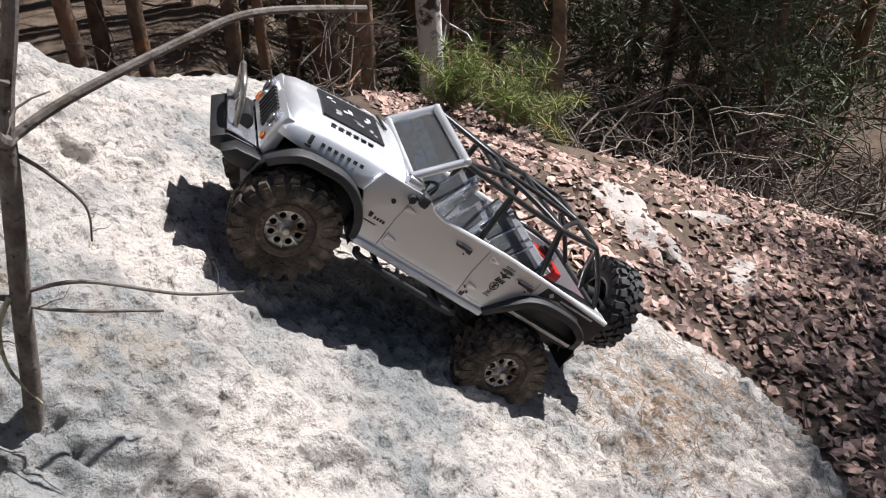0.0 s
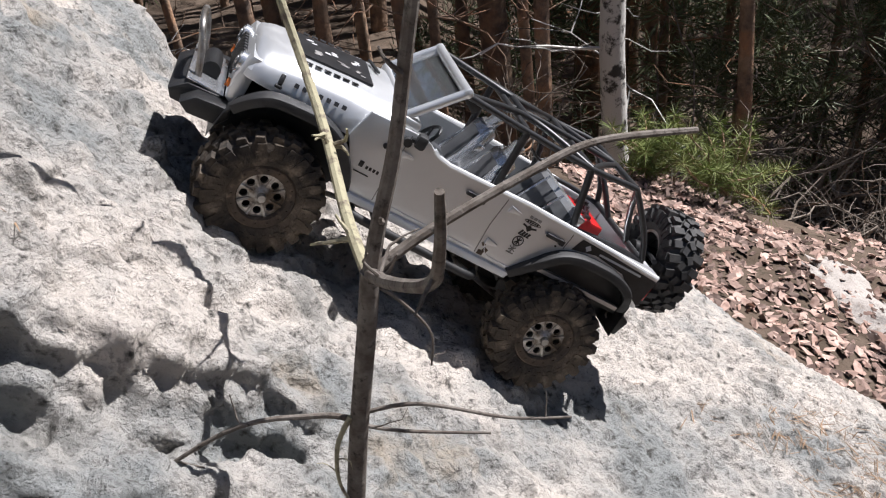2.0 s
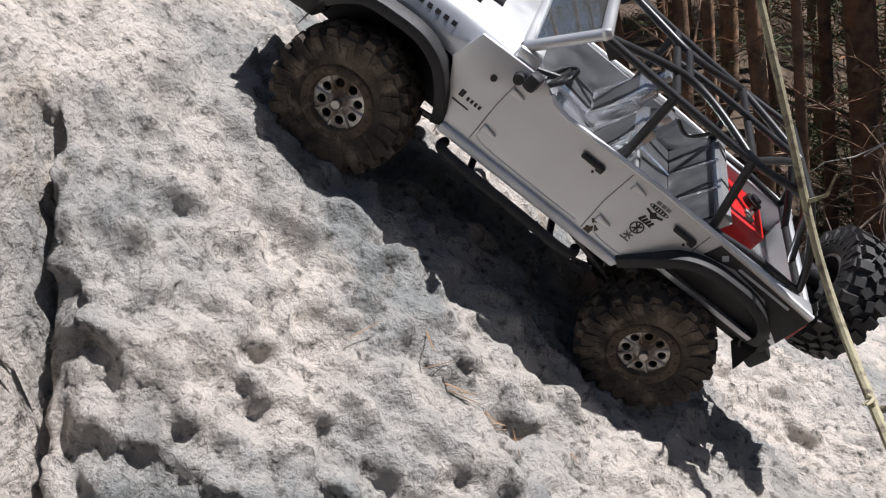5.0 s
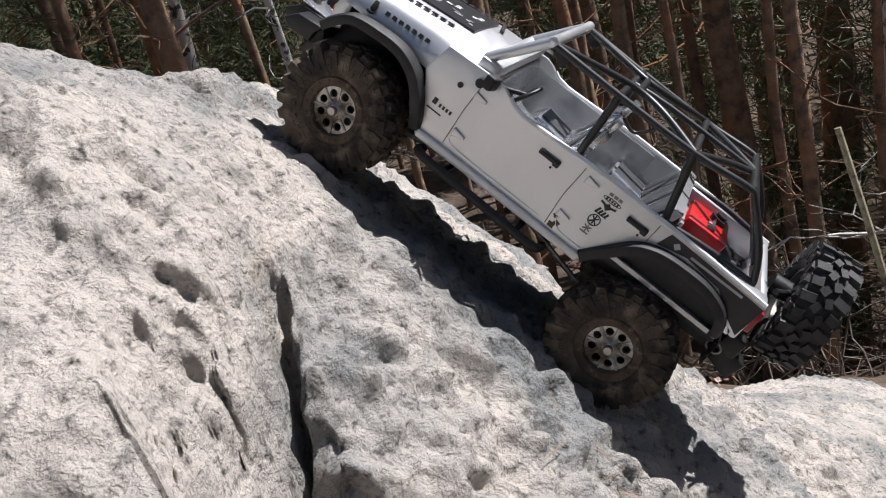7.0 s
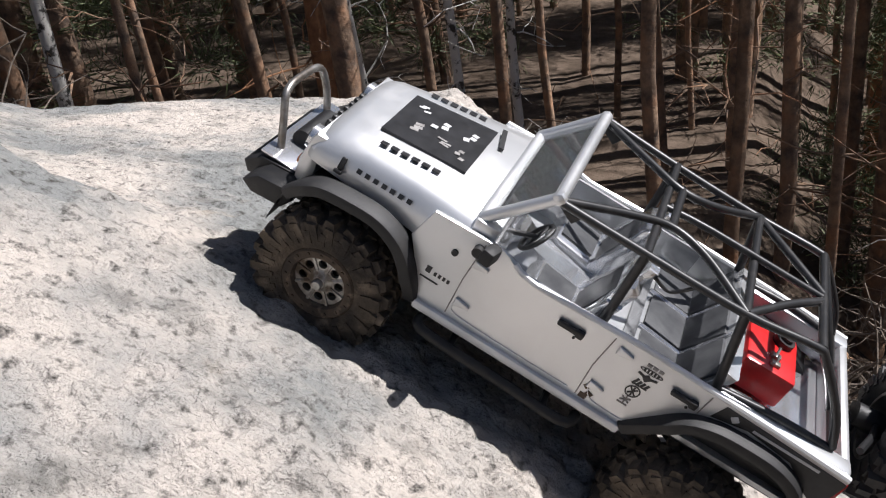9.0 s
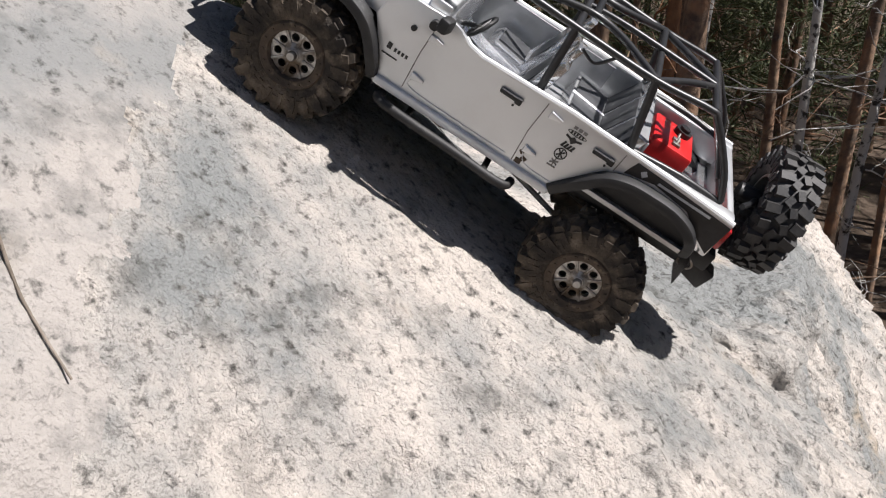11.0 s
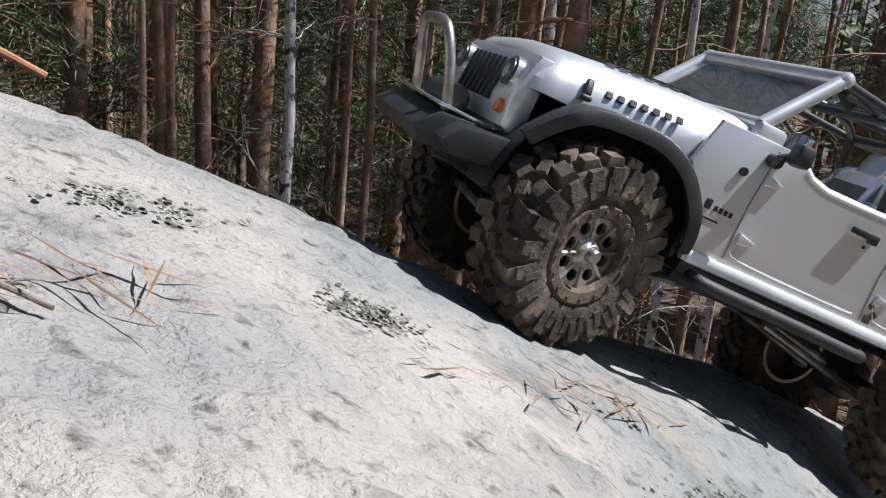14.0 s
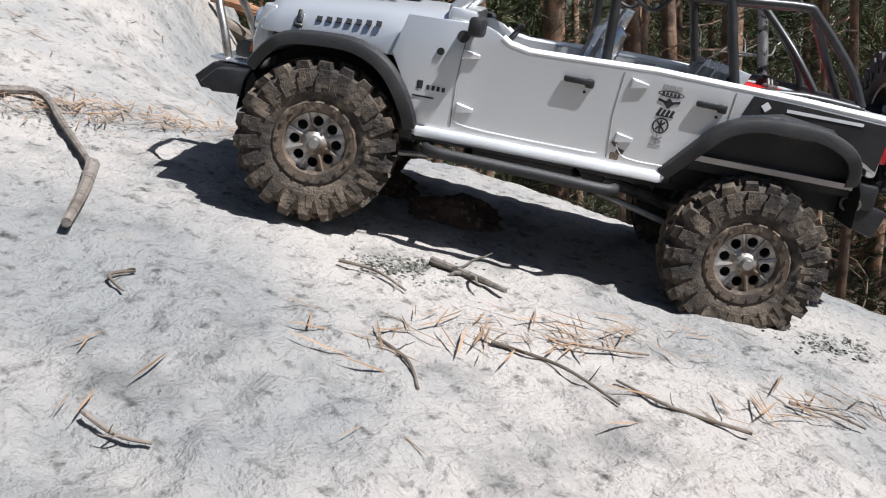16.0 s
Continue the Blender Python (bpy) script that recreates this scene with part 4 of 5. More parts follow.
def make_tyre(parent, material, label):
    """Carcass and chunky two-row tread in one mesh."""
    bm = B()
    r, w = TYRE_R - 0.0046, TYRE_W / 2
    prof = [(0.0285, -w * 0.80), (0.031, -w * 0.93), (0.038, -w * 1.0), (0.045, -w * 0.98), (r - 0.001, -w * 0.86), (r + 0.0012, -w * 0.5), (r + 0.002, 0),
            (r + 0.0012, w * 0.5), (r - 0.001, w * 0.86), (0.045, w * 0.98), (0.038, w), (0.031, w * 0.93), (0.0285, w * 0.80)]
    lathe(bm, prof, 48)
    n = 22
    for k in range(n):
        for side in (-1, 1):
            a = 2 * math.pi * (k + (0.5 if side > 0 else 0)) / n
            long = 1.0 if k % 2 else 0.72
            # shoulder lug wrapping over the edge
            for (rad, y, sr, sy, st, tw) in ((r + 0.0012, side * w * 0.62, 0.0068, w * 0.62 * long, 0.0098, 12 * side), (r - 0.0065, side * w * 0.93, 0.012, 0.0042, 0.0088, 0)):
                m = Matrix.Rotation(-a, 4, 'Y') @ Matrix.Translation((rad, y, 0)) @ Matrix.Rotation(radians(tw), 4, 'X')
                vs = [bm.verts.new(m @ Vector((sx * sr / 2, q * sy / 2, u * st / 2 * (0.78 if sx > 0 else 1.12)))) for sx in (-1, 1) for q, u in ((-1, -1), (1, -1), (1, 1), (-1, 1))]
                for f in ((3, 2, 1, 0), (4, 5, 6, 7), (0, 1, 5, 4), (1, 2, 6, 5), (2, 3, 7, 6), (3, 0, 4, 7)):
                    bm.faces.new([vs[i] for i in f])
            # centre block
            m = Matrix.Rotation(-a - 0.09, 4, 'Y') @ Matrix.Translation((r + 0.0025, side * w * 0.17, 0)) @ Matrix.Rotation(radians(-24 * side), 4, 'X')
            vs = [bm.verts.new(m @ Vector((sx * 0.0035, q * w * 0.15, u * 0.0042))) for sx in (-1, 1) for q, u in ((-1, -1), (1, -1), (1, 1), (-1, 1))]
            for f in ((3, 2, 1, 0), (4, 5, 6, 7), (0, 1, 5, 4), (1, 2, 6, 5), (2, 3, 7, 6), (3, 0, 4, 7)):
                bm.faces.new([vs[i] for i in f])
        # sidewall ribs
        for side in (-1, 1):
            a = 2 * math.pi * (k + 0.25) / n
            m = Matrix.Rotation(-a, 4, 'Y') @ Matrix.Translation((0.041, side * w * 0.99, 0))
            vs = [bm.verts.new(m @ Vector((sx * 0.005, q * 0.0012, u * 0.002))) for sx in (-1, 1) for q, u in ((-1, -1), (1, -1), (1, 1), (-1, 1))]
            for f in ((3, 2, 1, 0), (4, 5, 6, 7), (0, 1, 5, 4), (1, 2, 6, 5), (2, 3, 7, 6), (3, 0, 4, 7)):
                bm.faces.new([vs[i] for i in f])
    return part("tyre", bm, material, parent, label)


def make_wheel(name, parent, side, material=RUBBER, label="mud-caked knobbly rubber tyre", rim=ALU):
    """A wheel about its own y axis; side -1 has its face towards -y."""
    base = new(name)
    base.parent = parent
    make_tyre(base, material, label)
    s = side
    w = TYRE_W / 2
    # barrel and bead ring
    bm = B()
    lathe(bm, [(0.0288, -w * 0.8), (0.0288, w * 0.8), (0.0255, w * 0.8), (0.0240, 0.0), (0.0255, -w * 0.8), (0.0288, -w * 0.8)], 40)
    part("barrel", bm, STEEL, base)
    bm = B()
    yo = s * w * 0.86
    lathe(bm, [(0.0300, yo - s * 0.004), (0.0300, yo + s * 0.0008), (0.0285, yo + s * 0.0022), (0.0225, yo + s * 0.0012), (0.0212, yo - s * 0.001), (0.0212, yo - s * 0.006), (0.0300, yo - s * 0.004)], 40)
    for k in range(16):
        a = 2 * math.pi * k / 16
        c = Vector((0.0262 * math.cos(a), yo + s * 0.0018, 0.0262 * math.sin(a)))
        tube(bm, [c - Vector((0, s * 0.001, 0)), c + Vector((0, s * 0.0012, 0))], 0.0013, 6)
    part("bead_ring", bm, MUDRING if material is RUBBER else rim, base, "mud-caked bead ring with small bolts")
    # face with eight round holes
    bm = B()
    n, hole, rc = 8, 0.0037, 0.0148
    y0, y1 = s * w * 0.66, s * w * 0.66 - s * 0.003
    seg = 12
    for yy in (y0, y1):
        for k in range(n):
            a0 = 2 * math.pi * k / n
            cx, cz = rc * math.cos(a0), rc * math.sin(a0)
            ring = []
            out = []
            for j in range(seg):
                b = 2 * math.pi * j / seg
                ring.append(bm.verts.new((cx + hole * math.cos(a0 + b), yy, cz + hole * math.sin(a0 + b))))
                # outer cell border
                rr = max(0.0095, min(0.0215, rc + 0.0095 * math.cos(b)))
                aa = a0 + max(-math.pi / n, min(math.pi / n, 0.62 * math.sin(b)))
                out.append(bm.verts.new((rr * math.cos(aa), yy, rr * math.sin(aa))))
            for j in range(seg):
                bm.faces.new((ring[j], ring[(j + 1) % seg], out[(j + 1) % seg], out[j]))
            if yy == y0:
                first = ring
                inner = [bm.verts.new((v.co.x, y1, v.co.z)) for v in ring]
                for j in range(seg):
                    bm.faces.new((ring[j], ring[(j + 1) % seg], inner[(j + 1) % seg], inner[j]))
    lathe(bm, [(0.0002, y0 + s * 0.004), (0.0050, y0 + s * 0.004), (0.0062, y0 + s * 0.0025), (0.0098, y0 + s * 0.0003)], 24)
    for k in range(n):
        a = 2 * math.pi * (k + 0.5) / n
        d = Vector((math.cos(a), 0, math.sin(a)))
        tube(bm, [d * 0.0085 + Vector((0, y0, 0)), d * 0.0212 + Vector((0, y0 + s * 0.0008, 0))], 0.0014, 6)
    part("rim_face", bm, rim, base, "worn alloy rim face with eight round holes")
    bm = B()
    lathe(bm, [(0.0001, y0 + s * 0.0088), (0.0034, y0 + s * 0.0085), (0.0042, y0 + s * 0.0072), (0.0042, y0 + s * 0.002)], 20)
    part("hub_cap", bm, STEEL, base)
    # black disc across the barrel, standing in for the shade behind the holes
    bm = B()
    lathe(bm, [(0.0001, -s * 0.002), (0.0238, -s * 0.002)], 24)
    part("brake_disc", bm, BLACK, base)
    return base


TRUCK = tagged(new("radio_controlled_truck"), "silver white model crawler truck with black cage and muddy tyres", "model truck")


def build_body(T):
    side_line = [(-0.092, 0.087), (0.086, 0.087), (0.094, 0.104), (0.108, 0.128), (0.122, 0.140), (0.150, 0.147), (0.185, 0.143), (0.205, 0.128), (0.222, 0.120), (0.224, 0.156), (0.160, 0.159), (0.06, 0.1605), (0.0, 0.158), (-0.026, 0.157),
                 (-0.040, 0.160), (-0.050, 0.167), (-0.060, 0.170), (-0.112, 0.168), (-0.118, 0.140), (-0.108, 0.128), (-0.098, 0.108)]
    for s in (-1, 1):
        bm = B()
        prism(bm, side_line, s * 0.0855, s * 0.0895, bp, 0.0011)
        part("side_panel", bm, PAINT, T, "silver painted door side")
        # bright belt edge and rocker ridge
        bm = B()
        tube(bm, [bp(x, s * 0.0875, z + 0.0004) for x, z in ((-0.046, 0.1635), (-0.040, 0.160), (-0.026, 0.1575), (0.0, 0.1583), (0.06, 0.1608), (0.16, 0.1592), (0.223, 0.1565))], 0.0026, 8)
        part("belt_rail", bm, WHITE, T)
        bm = B()
        blift(bm, (-0.003, s * 0.0905, 0.0905), (0.176, 0.006, 0.0075), bevel=0.002)
        part("rocker_sill", bm, WHITE, T, "bright sill under the doors")
        # door seams
        for x0, x1 in ((-0.070, -0.067), (0.040, 0.044), (0.1165, 0.1165)):
            bm = B()
            z1 = 0.157 if x0 > -0.05 else 0.166
            z0 = 0.097 if x0 < 0.1 else 0.139
            tube(bm, [bp(x0, s * 0.0897, z1), bp(x0, s * 0.0897, (z0 + z1) / 2), bp(x1, s * 0.0897, z0)], 0.0005, 5)
            part("door_seam", bm, INKGREY, T)
        # white line along each door crease, its highlight put into the colour
        for x0, x1 in ((-0.064, 0.036), (0.048, 0.09)):
            bm = B()
            tube(bm, arc([bp(x0, s * 0.0897, 0.108), bp(x0 + 0.008, s * 0.0899, 0.0995), bp(x1 - 0.01, s * 0.0899, 0.0985), bp(x1, s * 0.0897, 0.0995)], 5), 0.0005, 5)
            part("door_crease", bm, WHITE, T)
        for x in (0.011, 0.102):
            h = B()
            box(h, (x, s * 0.0922, 0.1455 + 0.06 * x), (0.020, 0.0042, 0.0042), (0, -3.4, 0), 0.0012)
            box(h, (x + 0.008, s * 0.0915, 0.1453 + 0.06 * x), (0.006, 0.005, 0.0062), (0, -3.4, 0), 0.0012)
            part("door_handle", h, BLACK, T, "black door handle")
            bm = B()
            tube(bm, [bp(x + 0.006, s * 0.0893, 0.1385), bp(x + 0.006, s * 0.0904, 0.1385)], 0.0011, 8)
            part("door_lock", bm, BLACK, T)
        for x, z in ((-0.070, 0.148), (-0.066, 0.111), (0.046, 0.150), (0.046, 0.112)):
            bm = B()
            prism(bm, [(x, z - 0.003), (x + 0.012, z - 0.0008), (x + 0.012, z + 0.0016), (x, z + 0.004)], s * 0.0895, s * 0.0922, bp, 0.0006)
            part("door_hinge", bm, PAINT, T)
        bm = B()
        tube(bm, [bp(-0.085, s * 0.089, 0.1472), bp(-0.085, s * 0.0912, 0.1472)], 0.0026, 12)
        part("side_marker", bm, BLACK, T)
        # black quarter panel behind the rear door
        bm = B()
        prism(bm, [(0.124, 0.143), (0.150, 0.149), (0.186, 0.145), (0.207, 0.130), (0.2225, 0.122), (0.2235, 0.1535), (0.160, 0.1565), (0.128, 0.1572)], s * 0.0896, s * 0.0901, bp)
        part("quarter_panel", bm, INK, T, "black decal on the rear quarter")
        bm = B()
        blift(bm, (0.178, s * 0.0904, 0.1515), (0.052, 0.0004, 0.0022))
        part("web_line", bm, INKWHITE, T)
        bm = B()
        blift(bm, (0.138, s * 0.0904, 0.1515), (0.005, 0.0004, 0.005), (0, 45, 0))
        part("emblem", bm, INKWHITE, T)
        # decals on the doors and hood side, plain marks
        bm = B()
        blift(bm, (-0.094, s * 0.0898, 0.1225), (0.0042, 0.0005, 0.0058), bevel=0.0002)
        part("emblem", bm, INK, T)
        bm = B()
        for k in range(4):
            blift(bm, (-0.088 + 0.0036 * k, s * 0.0898, 0.1215), (0.0022, 0.0005, 0.0032))
        part("small_letters", bm, INK, T)
        bm = B()
        blift(bm, (-0.090, s * 0.0898, 0.1145), (0.015, 0.0005, 0.0012))
        part("web_line", bm, INK, T)
        # a column of sponsor marks: bar, oval ring, winged lozenge, slanted bars, ring with a cross, small star
        def ring(bm, cx, cz, rx, rz, w):
            n = 20
            o = [[bm.verts.new(bp(cx + (rx - d) * math.cos(q), s * 0.0899, cz + (rz - d) * math.sin(q))) for q in (2 * math.pi * j / n for j in range(n))] for d in (0, w)]
            for j in range(n):
                bm.faces.new((o[0][j], o[0][(j + 1) % n], o[1][(j + 1) % n], o[1][j]))
        mx = 0.0745
        bm = B()
        for j in range(3):
            blift(bm, (mx + (j - 1) * 0.0046, s * 0.0898, 0.1525), (0.0036, 0.0005, 0.0026))
        part("sponsor_mark", bm, INKGREY, T)
        bm = B()
        ring(bm, mx, 0.1478, 0.0090, 0.0022, 0.0008)
        for j in range(5):
            blift(bm, (mx + (j - 2) * 0.0026, s * 0.0898, 0.1478), (0.0016, 0.0005, 0.0020))
        part("sponsor_mark", bm, INK, T)
        bm = B()
        blift(bm, (mx, s * 0.0898, 0.1415), (0.0052, 0.0005, 0.0052), (0, 45, 0))
        for q in (-1, 1):
            blift(bm, (mx + q * 0.0045, s * 0.0898, 0.1426), (0.0062, 0.0005, 0.0018), (0, -14 * q, 0))
        part("sponsor_mark", bm, INK, T)
        bm = B()
        for j in range(4):
            blift(bm, (mx + (j - 1.5) * 0.0030, s * 0.0898, 0.1350), (0.0019, 0.0005, 0.0044 if j else 0.0062), (0, 22, 0))
        blift(bm, (mx, s * 0.0898, 0.1326), (0.0115, 0.0005, 0.0009))
        part("sponsor_mark", bm, INK, T)
        bm = B()
        ring(bm, mx - 0.001, 0.1258, 0.0056, 0.0056, 0.0011)
        for q in (-45, 0, 45):
            blift(bm, (mx - 0.001, s * 0.0898, 0.1258), (0.0012, 0.0005, 0.0082), (0, q, 0))
        part("sponsor_mark", bm, INK, T)
        bm = B()
        for q in (0, 60, 120):
            blift(bm, (mx - 0.001, s * 0.0898, 0.1165), (0.0011, 0.0005, 0.0078), (0, q, 0))
        blift(bm, (mx - 0.001, s * 0.0898, 0.1120), (0.0080, 0.0005, 0.0012))
        part("sponsor_mark", bm, INKGREY, T)
        if s < 0:
            bm = B()
            for k, (dx, dz, q) in enumerate(((0.0, 0, 0.006), (0.003, 0.004, 0.005), (-0.002, 0.009, 0.004))):
                blift(bm, (0.049 + dx, s * 0.0899, 0.099 + dz), (q, 0.0003, q * 0.8), (0, 20 * k, 0))
            part("mud_stain", bm, MUDRING, T)
        # mirror
        bm = B()
        blift(bm, (-0.064, s * 0.1005, 0.168), (0.010, 0.016, 0.013), (0, 0, 12 * s), 0.003)
        tube(bm, [bp(-0.067, s * 0.088, 0.163), bp(-0.065, s * 0.097, 0.166)], 0.0026, 8)
        tube(bm, [bp(-0.072, s * 0.089, 0.160), bp(-0.072, s * 0.0955, 0.160)], 0.0042, 12)
        part("mirror", bm, FLARE, T, "grey-black wing mirror")
        # fender flares
        for nm, line in (("front_flare", [(-0.214, 0.114), (-0.204, 0.128), (-0.190, 0.139), (-0.165, 0.1425), (-0.142, 0.142), (-0.122, 0.134), (-0.108, 0.121), (-0.097, 0.104), (-0.092, 0.091)]),
                         ("rear_flare", [(0.083, 0.094), (0.098, 0.114), (0.113, 0.132), (0.132, 0.1405), (0.155, 0.1425), (0.178, 0.1415), (0.197, 0.135), (0.208, 0.124), (0.212, 0.110)])):
            bm = B()
            rings = []
            fine = arc([(x, 0, z) for x, z in line], 4)
            for i, p in enumerate(fine):
                d = (fine[min(i + 1, len(fine) - 1)] - fine[max(i - 1, 0)]).normalized()
                nrm = Vector((-d.z, 0, d.x))
                if nrm.dot(Vector((-0.15 if nm == "front_flare" else 0.15, 0, 0.09)) - p) > 0:
                    nrm = -nrm
                k = min(1.0, 0.45 + 3 * min(i, len(fine) - 1 - i) / len(fine))
                yo = 0.0862 + 0.0165 * k
                sect = [(0.0862, 0.003), (yo - 0.004, 0.0032), (yo - 0.001, 0.0018), (yo, -0.001), (yo - 0.0005, -0.0062), (yo - 0.0022, -0.0064), (yo - 0.0028, -0.0012), (0.0862, -0.0008)]
                rings.append([bm.verts.new(bp(p.x + nrm.x * h, s * y, p.z + nrm.z * h)) for y, h in sect])
            for a, b in zip(rings, rings[1:]):
                for j in range(len(a)):
                    bm.faces.new((a[j], a[(j + 1) % len(a)], b[(j + 1) % len(a)], b[j]))
            bm.faces.new(rings[0])
            bm.faces.new(rings[-1][::-1])
            part(nm, bm, FLARE, T, "dusty grey-black wheel arch flare")
        # black sheet set into the rear arch to keep its opening dark
        bm = B()
        prism(bm, [(0.088, 0.098), (0.100, 0.117), (0.115, 0.137), (0.150, 0.1462), (0.185, 0.1422), (0.204, 0.1275), (0.216, 0.112), (0.216, 0.100)], s * 0.0762, s * 0.0770, bp)
        part("arch_shield", bm, BLACK, T)
        # inner arch liners, black
        for cx in (-0.154, 0.152):
            bm = B()
            pr = [(cx + (0.064 if cx < 0 else 0.070) * math.cos(a), 0.083 + (0.058 if cx < 0 else 0.0635) * math.sin(a) ** 0.7) for a in (math.pi * k / 12 for k in range(13))]
            prism(bm, pr + [(x * 1.0, z - 0.003) for x, z in pr[::-1]], s * 0.050, s * 0.0885, bp)
            part("arch_liner", bm, BLACK, T)
            bm = B()
            prism(bm, [(x, z) for x, z in pr], s * 0.048, s * 0.050, bp)
            part("arch_wall", bm, BLACK, T)
        # rock slider
        bm = B()
        tube(bm, arc([bp(-0.078, s * 0.086, 0.080), bp(-0.072, s * 0.1, 0.0795), bp(-0.0, s * 0.101, 0.078), bp(0.048, s * 0.1, 0.0765), bp(0.056, s * 0.086, 0.077)], 6), 0.0042, 10)
        for x in (-0.05, 0.03):
            tube(bm, [bp(x, s * 0.1, 0.078), bp(x, s * 0.05, 0.076)], 0.003, 8)
        part("rock_slider", bm, FLARE, T, "scuffed dark tube rock slider")

    # hood
    bm = B()
    rings = []
    for x, w, h in ((-0.2165, 0.0600, 0.1560), (-0.2125, 0.0640, 0.1625), (-0.203, 0.0660, 0.1660), (-0.175, 0.0690, 0.1700), (-0.135, 0.0735, 0.1745), (-0.100, 0.0780, 0.1770), (-0.082, 0.0800, 0.1775)):
        e = 0.0860 if x > -0.12 else w + 0.0075
        sec = [(-e, 0.138), (-e, 0.145 if x < -0.12 else 0.160), (-w - 0.003, h - 0.0120), (-w + 0.004, h - 0.0055), (-w * 0.72, h - 0.0015), (-w * 0.36, h), (0, h + 0.0006)]
        sec = sec + [(-y, z) for y, z in sec[-2::-1]]
        rings.append([bm.verts.new(bp(x, y, z)) for y, z in sec])
    for a, b in zip(rings, rings[1:]):
        for j in range(len(a) - 1):
            bm.faces.new((a[j], b[j], b[j + 1], a[j + 1]))
    bm.faces.new(rings[0])
    bm.faces.new(rings[-1][::-1])
    part("hood", bm, PAINT, T, "silver white hood, glossy in the sun")
    bm = B()
    pan = [(-0.183, 0.036, 0.1697), (-0.112, 0.040, 0.1767)]
    vs = [bm.verts.new(bp(x, y, z + 0.0013)) for x, y, z in ((pan[0][0], -pan[0][1], pan[0][2]), (pan[1][0], -pan[1][1], pan[1][2]), (pan[1][0], pan[1][1], pan[1][2]), (pan[0][0], pan[0][1], pan[0][2]))]
    vb = [bm.verts.new(v.co - Vector((0, 0, 0.002))) for v in vs]
    bm.faces.new(vs)
    for j in range(4):
        bm.faces.new((vs[j], vb[j], vb[(j + 1) % 4], vs[(j + 1) % 4]))
    part("hood_panel", bm, INK, T, "black printed vent panel on the hood", False)
    rg = random.Random(5)
    for k, (x, y, a, b_) in enumerate(((-0.165, -0.012, 0.010, 0.010), (-0.150, 0.006, 0.008, 0.012), (-0.138, -0.016, 0.012, 0.006), (-0.126, 0.010, 0.007, 0.012), (-0.122, -0.022, 0.006, 0.010), (-0.17, 0.02, 0.008, 0.006))):
        bm = B()
        for j in range(3):
            zz = 0.1697 + (x + 0.183) / 0.071 * 0.007
            blift(bm, (x + rg.uniform(-.004, .004), y + (j - 1) * b_ * 0.5, zz + 0.0016), (a * 0.7, b_ * 0.4, 0.0005), (0, -5.6, rg.uniform(-20, 20)))
        part("vent_mark", bm, INKWHITE if k % 2 else INKGREY, T)
    # large mark across the near hood edge and the model name, plain bars
    for s in (-1, 1):
        bm = B()
        for k in range(7):
            x = -0.1745 + 0.0071 * k
            zt = 0.1525 + 0.0045 * k / 6
            w = 0.0735 + 0.0060 * k / 6
            blift(bm, (x, s * (w + 0.0012), zt), (0.0038, 0.0016, 0.0036), (s * 28, 0, 0))
        part("name_mark", bm, INK, T, "dark lettering strip as plain bars")
        bm = B()
        for k in range(6):
            blift(bm, (-0.172 + 0.0085 * k, s * (0.052 + 0.0004 * k), 0.1703 + 0.00085 * k), (0.006, 0.0052, 0.0006), (s * 4, -5, 0))
        part("brand_mark", bm, INK, T)
        bm = B()
        blift(bm, (-0.188, s * 0.0755, 0.1515), (0.0042, 0.004, 0.010), (s * 25, 0, 0), 0.0012)
        blift(bm, (-0.188, s * 0.0785, 0.1455), (0.0065, 0.004, 0.003), (s * 20, 0, 0), 0.001)
        part("hood_latch", bm, BLACK, T, "black hood latch")
    bm = B()
    blift(bm, (-0.105, 0.03, 0.1795), (0.004, 0.03, 0.002), (0, 0, 12))
    part("wiper", bm, BLACK, T)
    # grille
    bm = B()
    gl = [(-0.2165, 0.156), (-0.219, 0.150), (-0.2215, 0.128), (-0.219, 0.112), (-0.212, 0.108), (-0.205, 0.112), (-0.208, 0.156)]
    prism(bm, gl, -0.0665, 0.0665, bp, 0.003)
    part("grille", bm, PAINT, T, "silver slotted grille")
    for k in range(7):
        bm = B()
        blift(bm, (-0.2215, (k - 3) * 0.0098, 0.136), (0.0045, 0.0050, 0.0265), (0, 5, 0), 0.0012)
        part("grille_slot", bm, BLACK, T)
    for s in (-1, 1):
        hl = B()
        c = Vector(bp(-0.2215, s * 0.0488, 0.1415))
        tube(hl, [c + Vector((0.004, 0, 0)), c + Vector((-0.0022, 0, 0))], 0.0102, 20)
        lamp = part("headlight", hl, CHROME, T, "round silver headlight")
        bm = B()
        tube(bm, [c + Vector((-0.0020, 0, 0)), c + Vector((-0.0036, 0, 0))], 0.0080, 20)
        part("lens", bm, SEATDARK, lamp)
        bm = B()
        tube(bm, [c + Vector((-0.0034, 0, 0)), c + Vector((-0.0044, 0, 0))], 0.0042, 14)
        part("bulb", bm, CHROME, lamp)
        bm = B()
        c = Vector(bp(-0.2212, s * 0.0555, 0.1222))
        tube(bm, [c + Vector((0.003, 0, 0)), c + Vector((-0.0025, 0, 0))], 0.0040, 14)
        part("turn_signal", bm, ORANGE, T, "orange turn signal")
    # cowl
    bm = B()
    blift(bm, (-0.076, 0, 0.172), (0.02, 0.170, 0.012), bevel=0.003)
    part("cowl", bm, PAINT, T)
    # windscreen
    bl, br, tl, tr = (-0.083, -0.078, 0.176), (-0.083, 0.078, 0.176), (-0.0475, -0.077, 0.2205), (-0.0475, 0.077, 0.2205)
    wf = B()
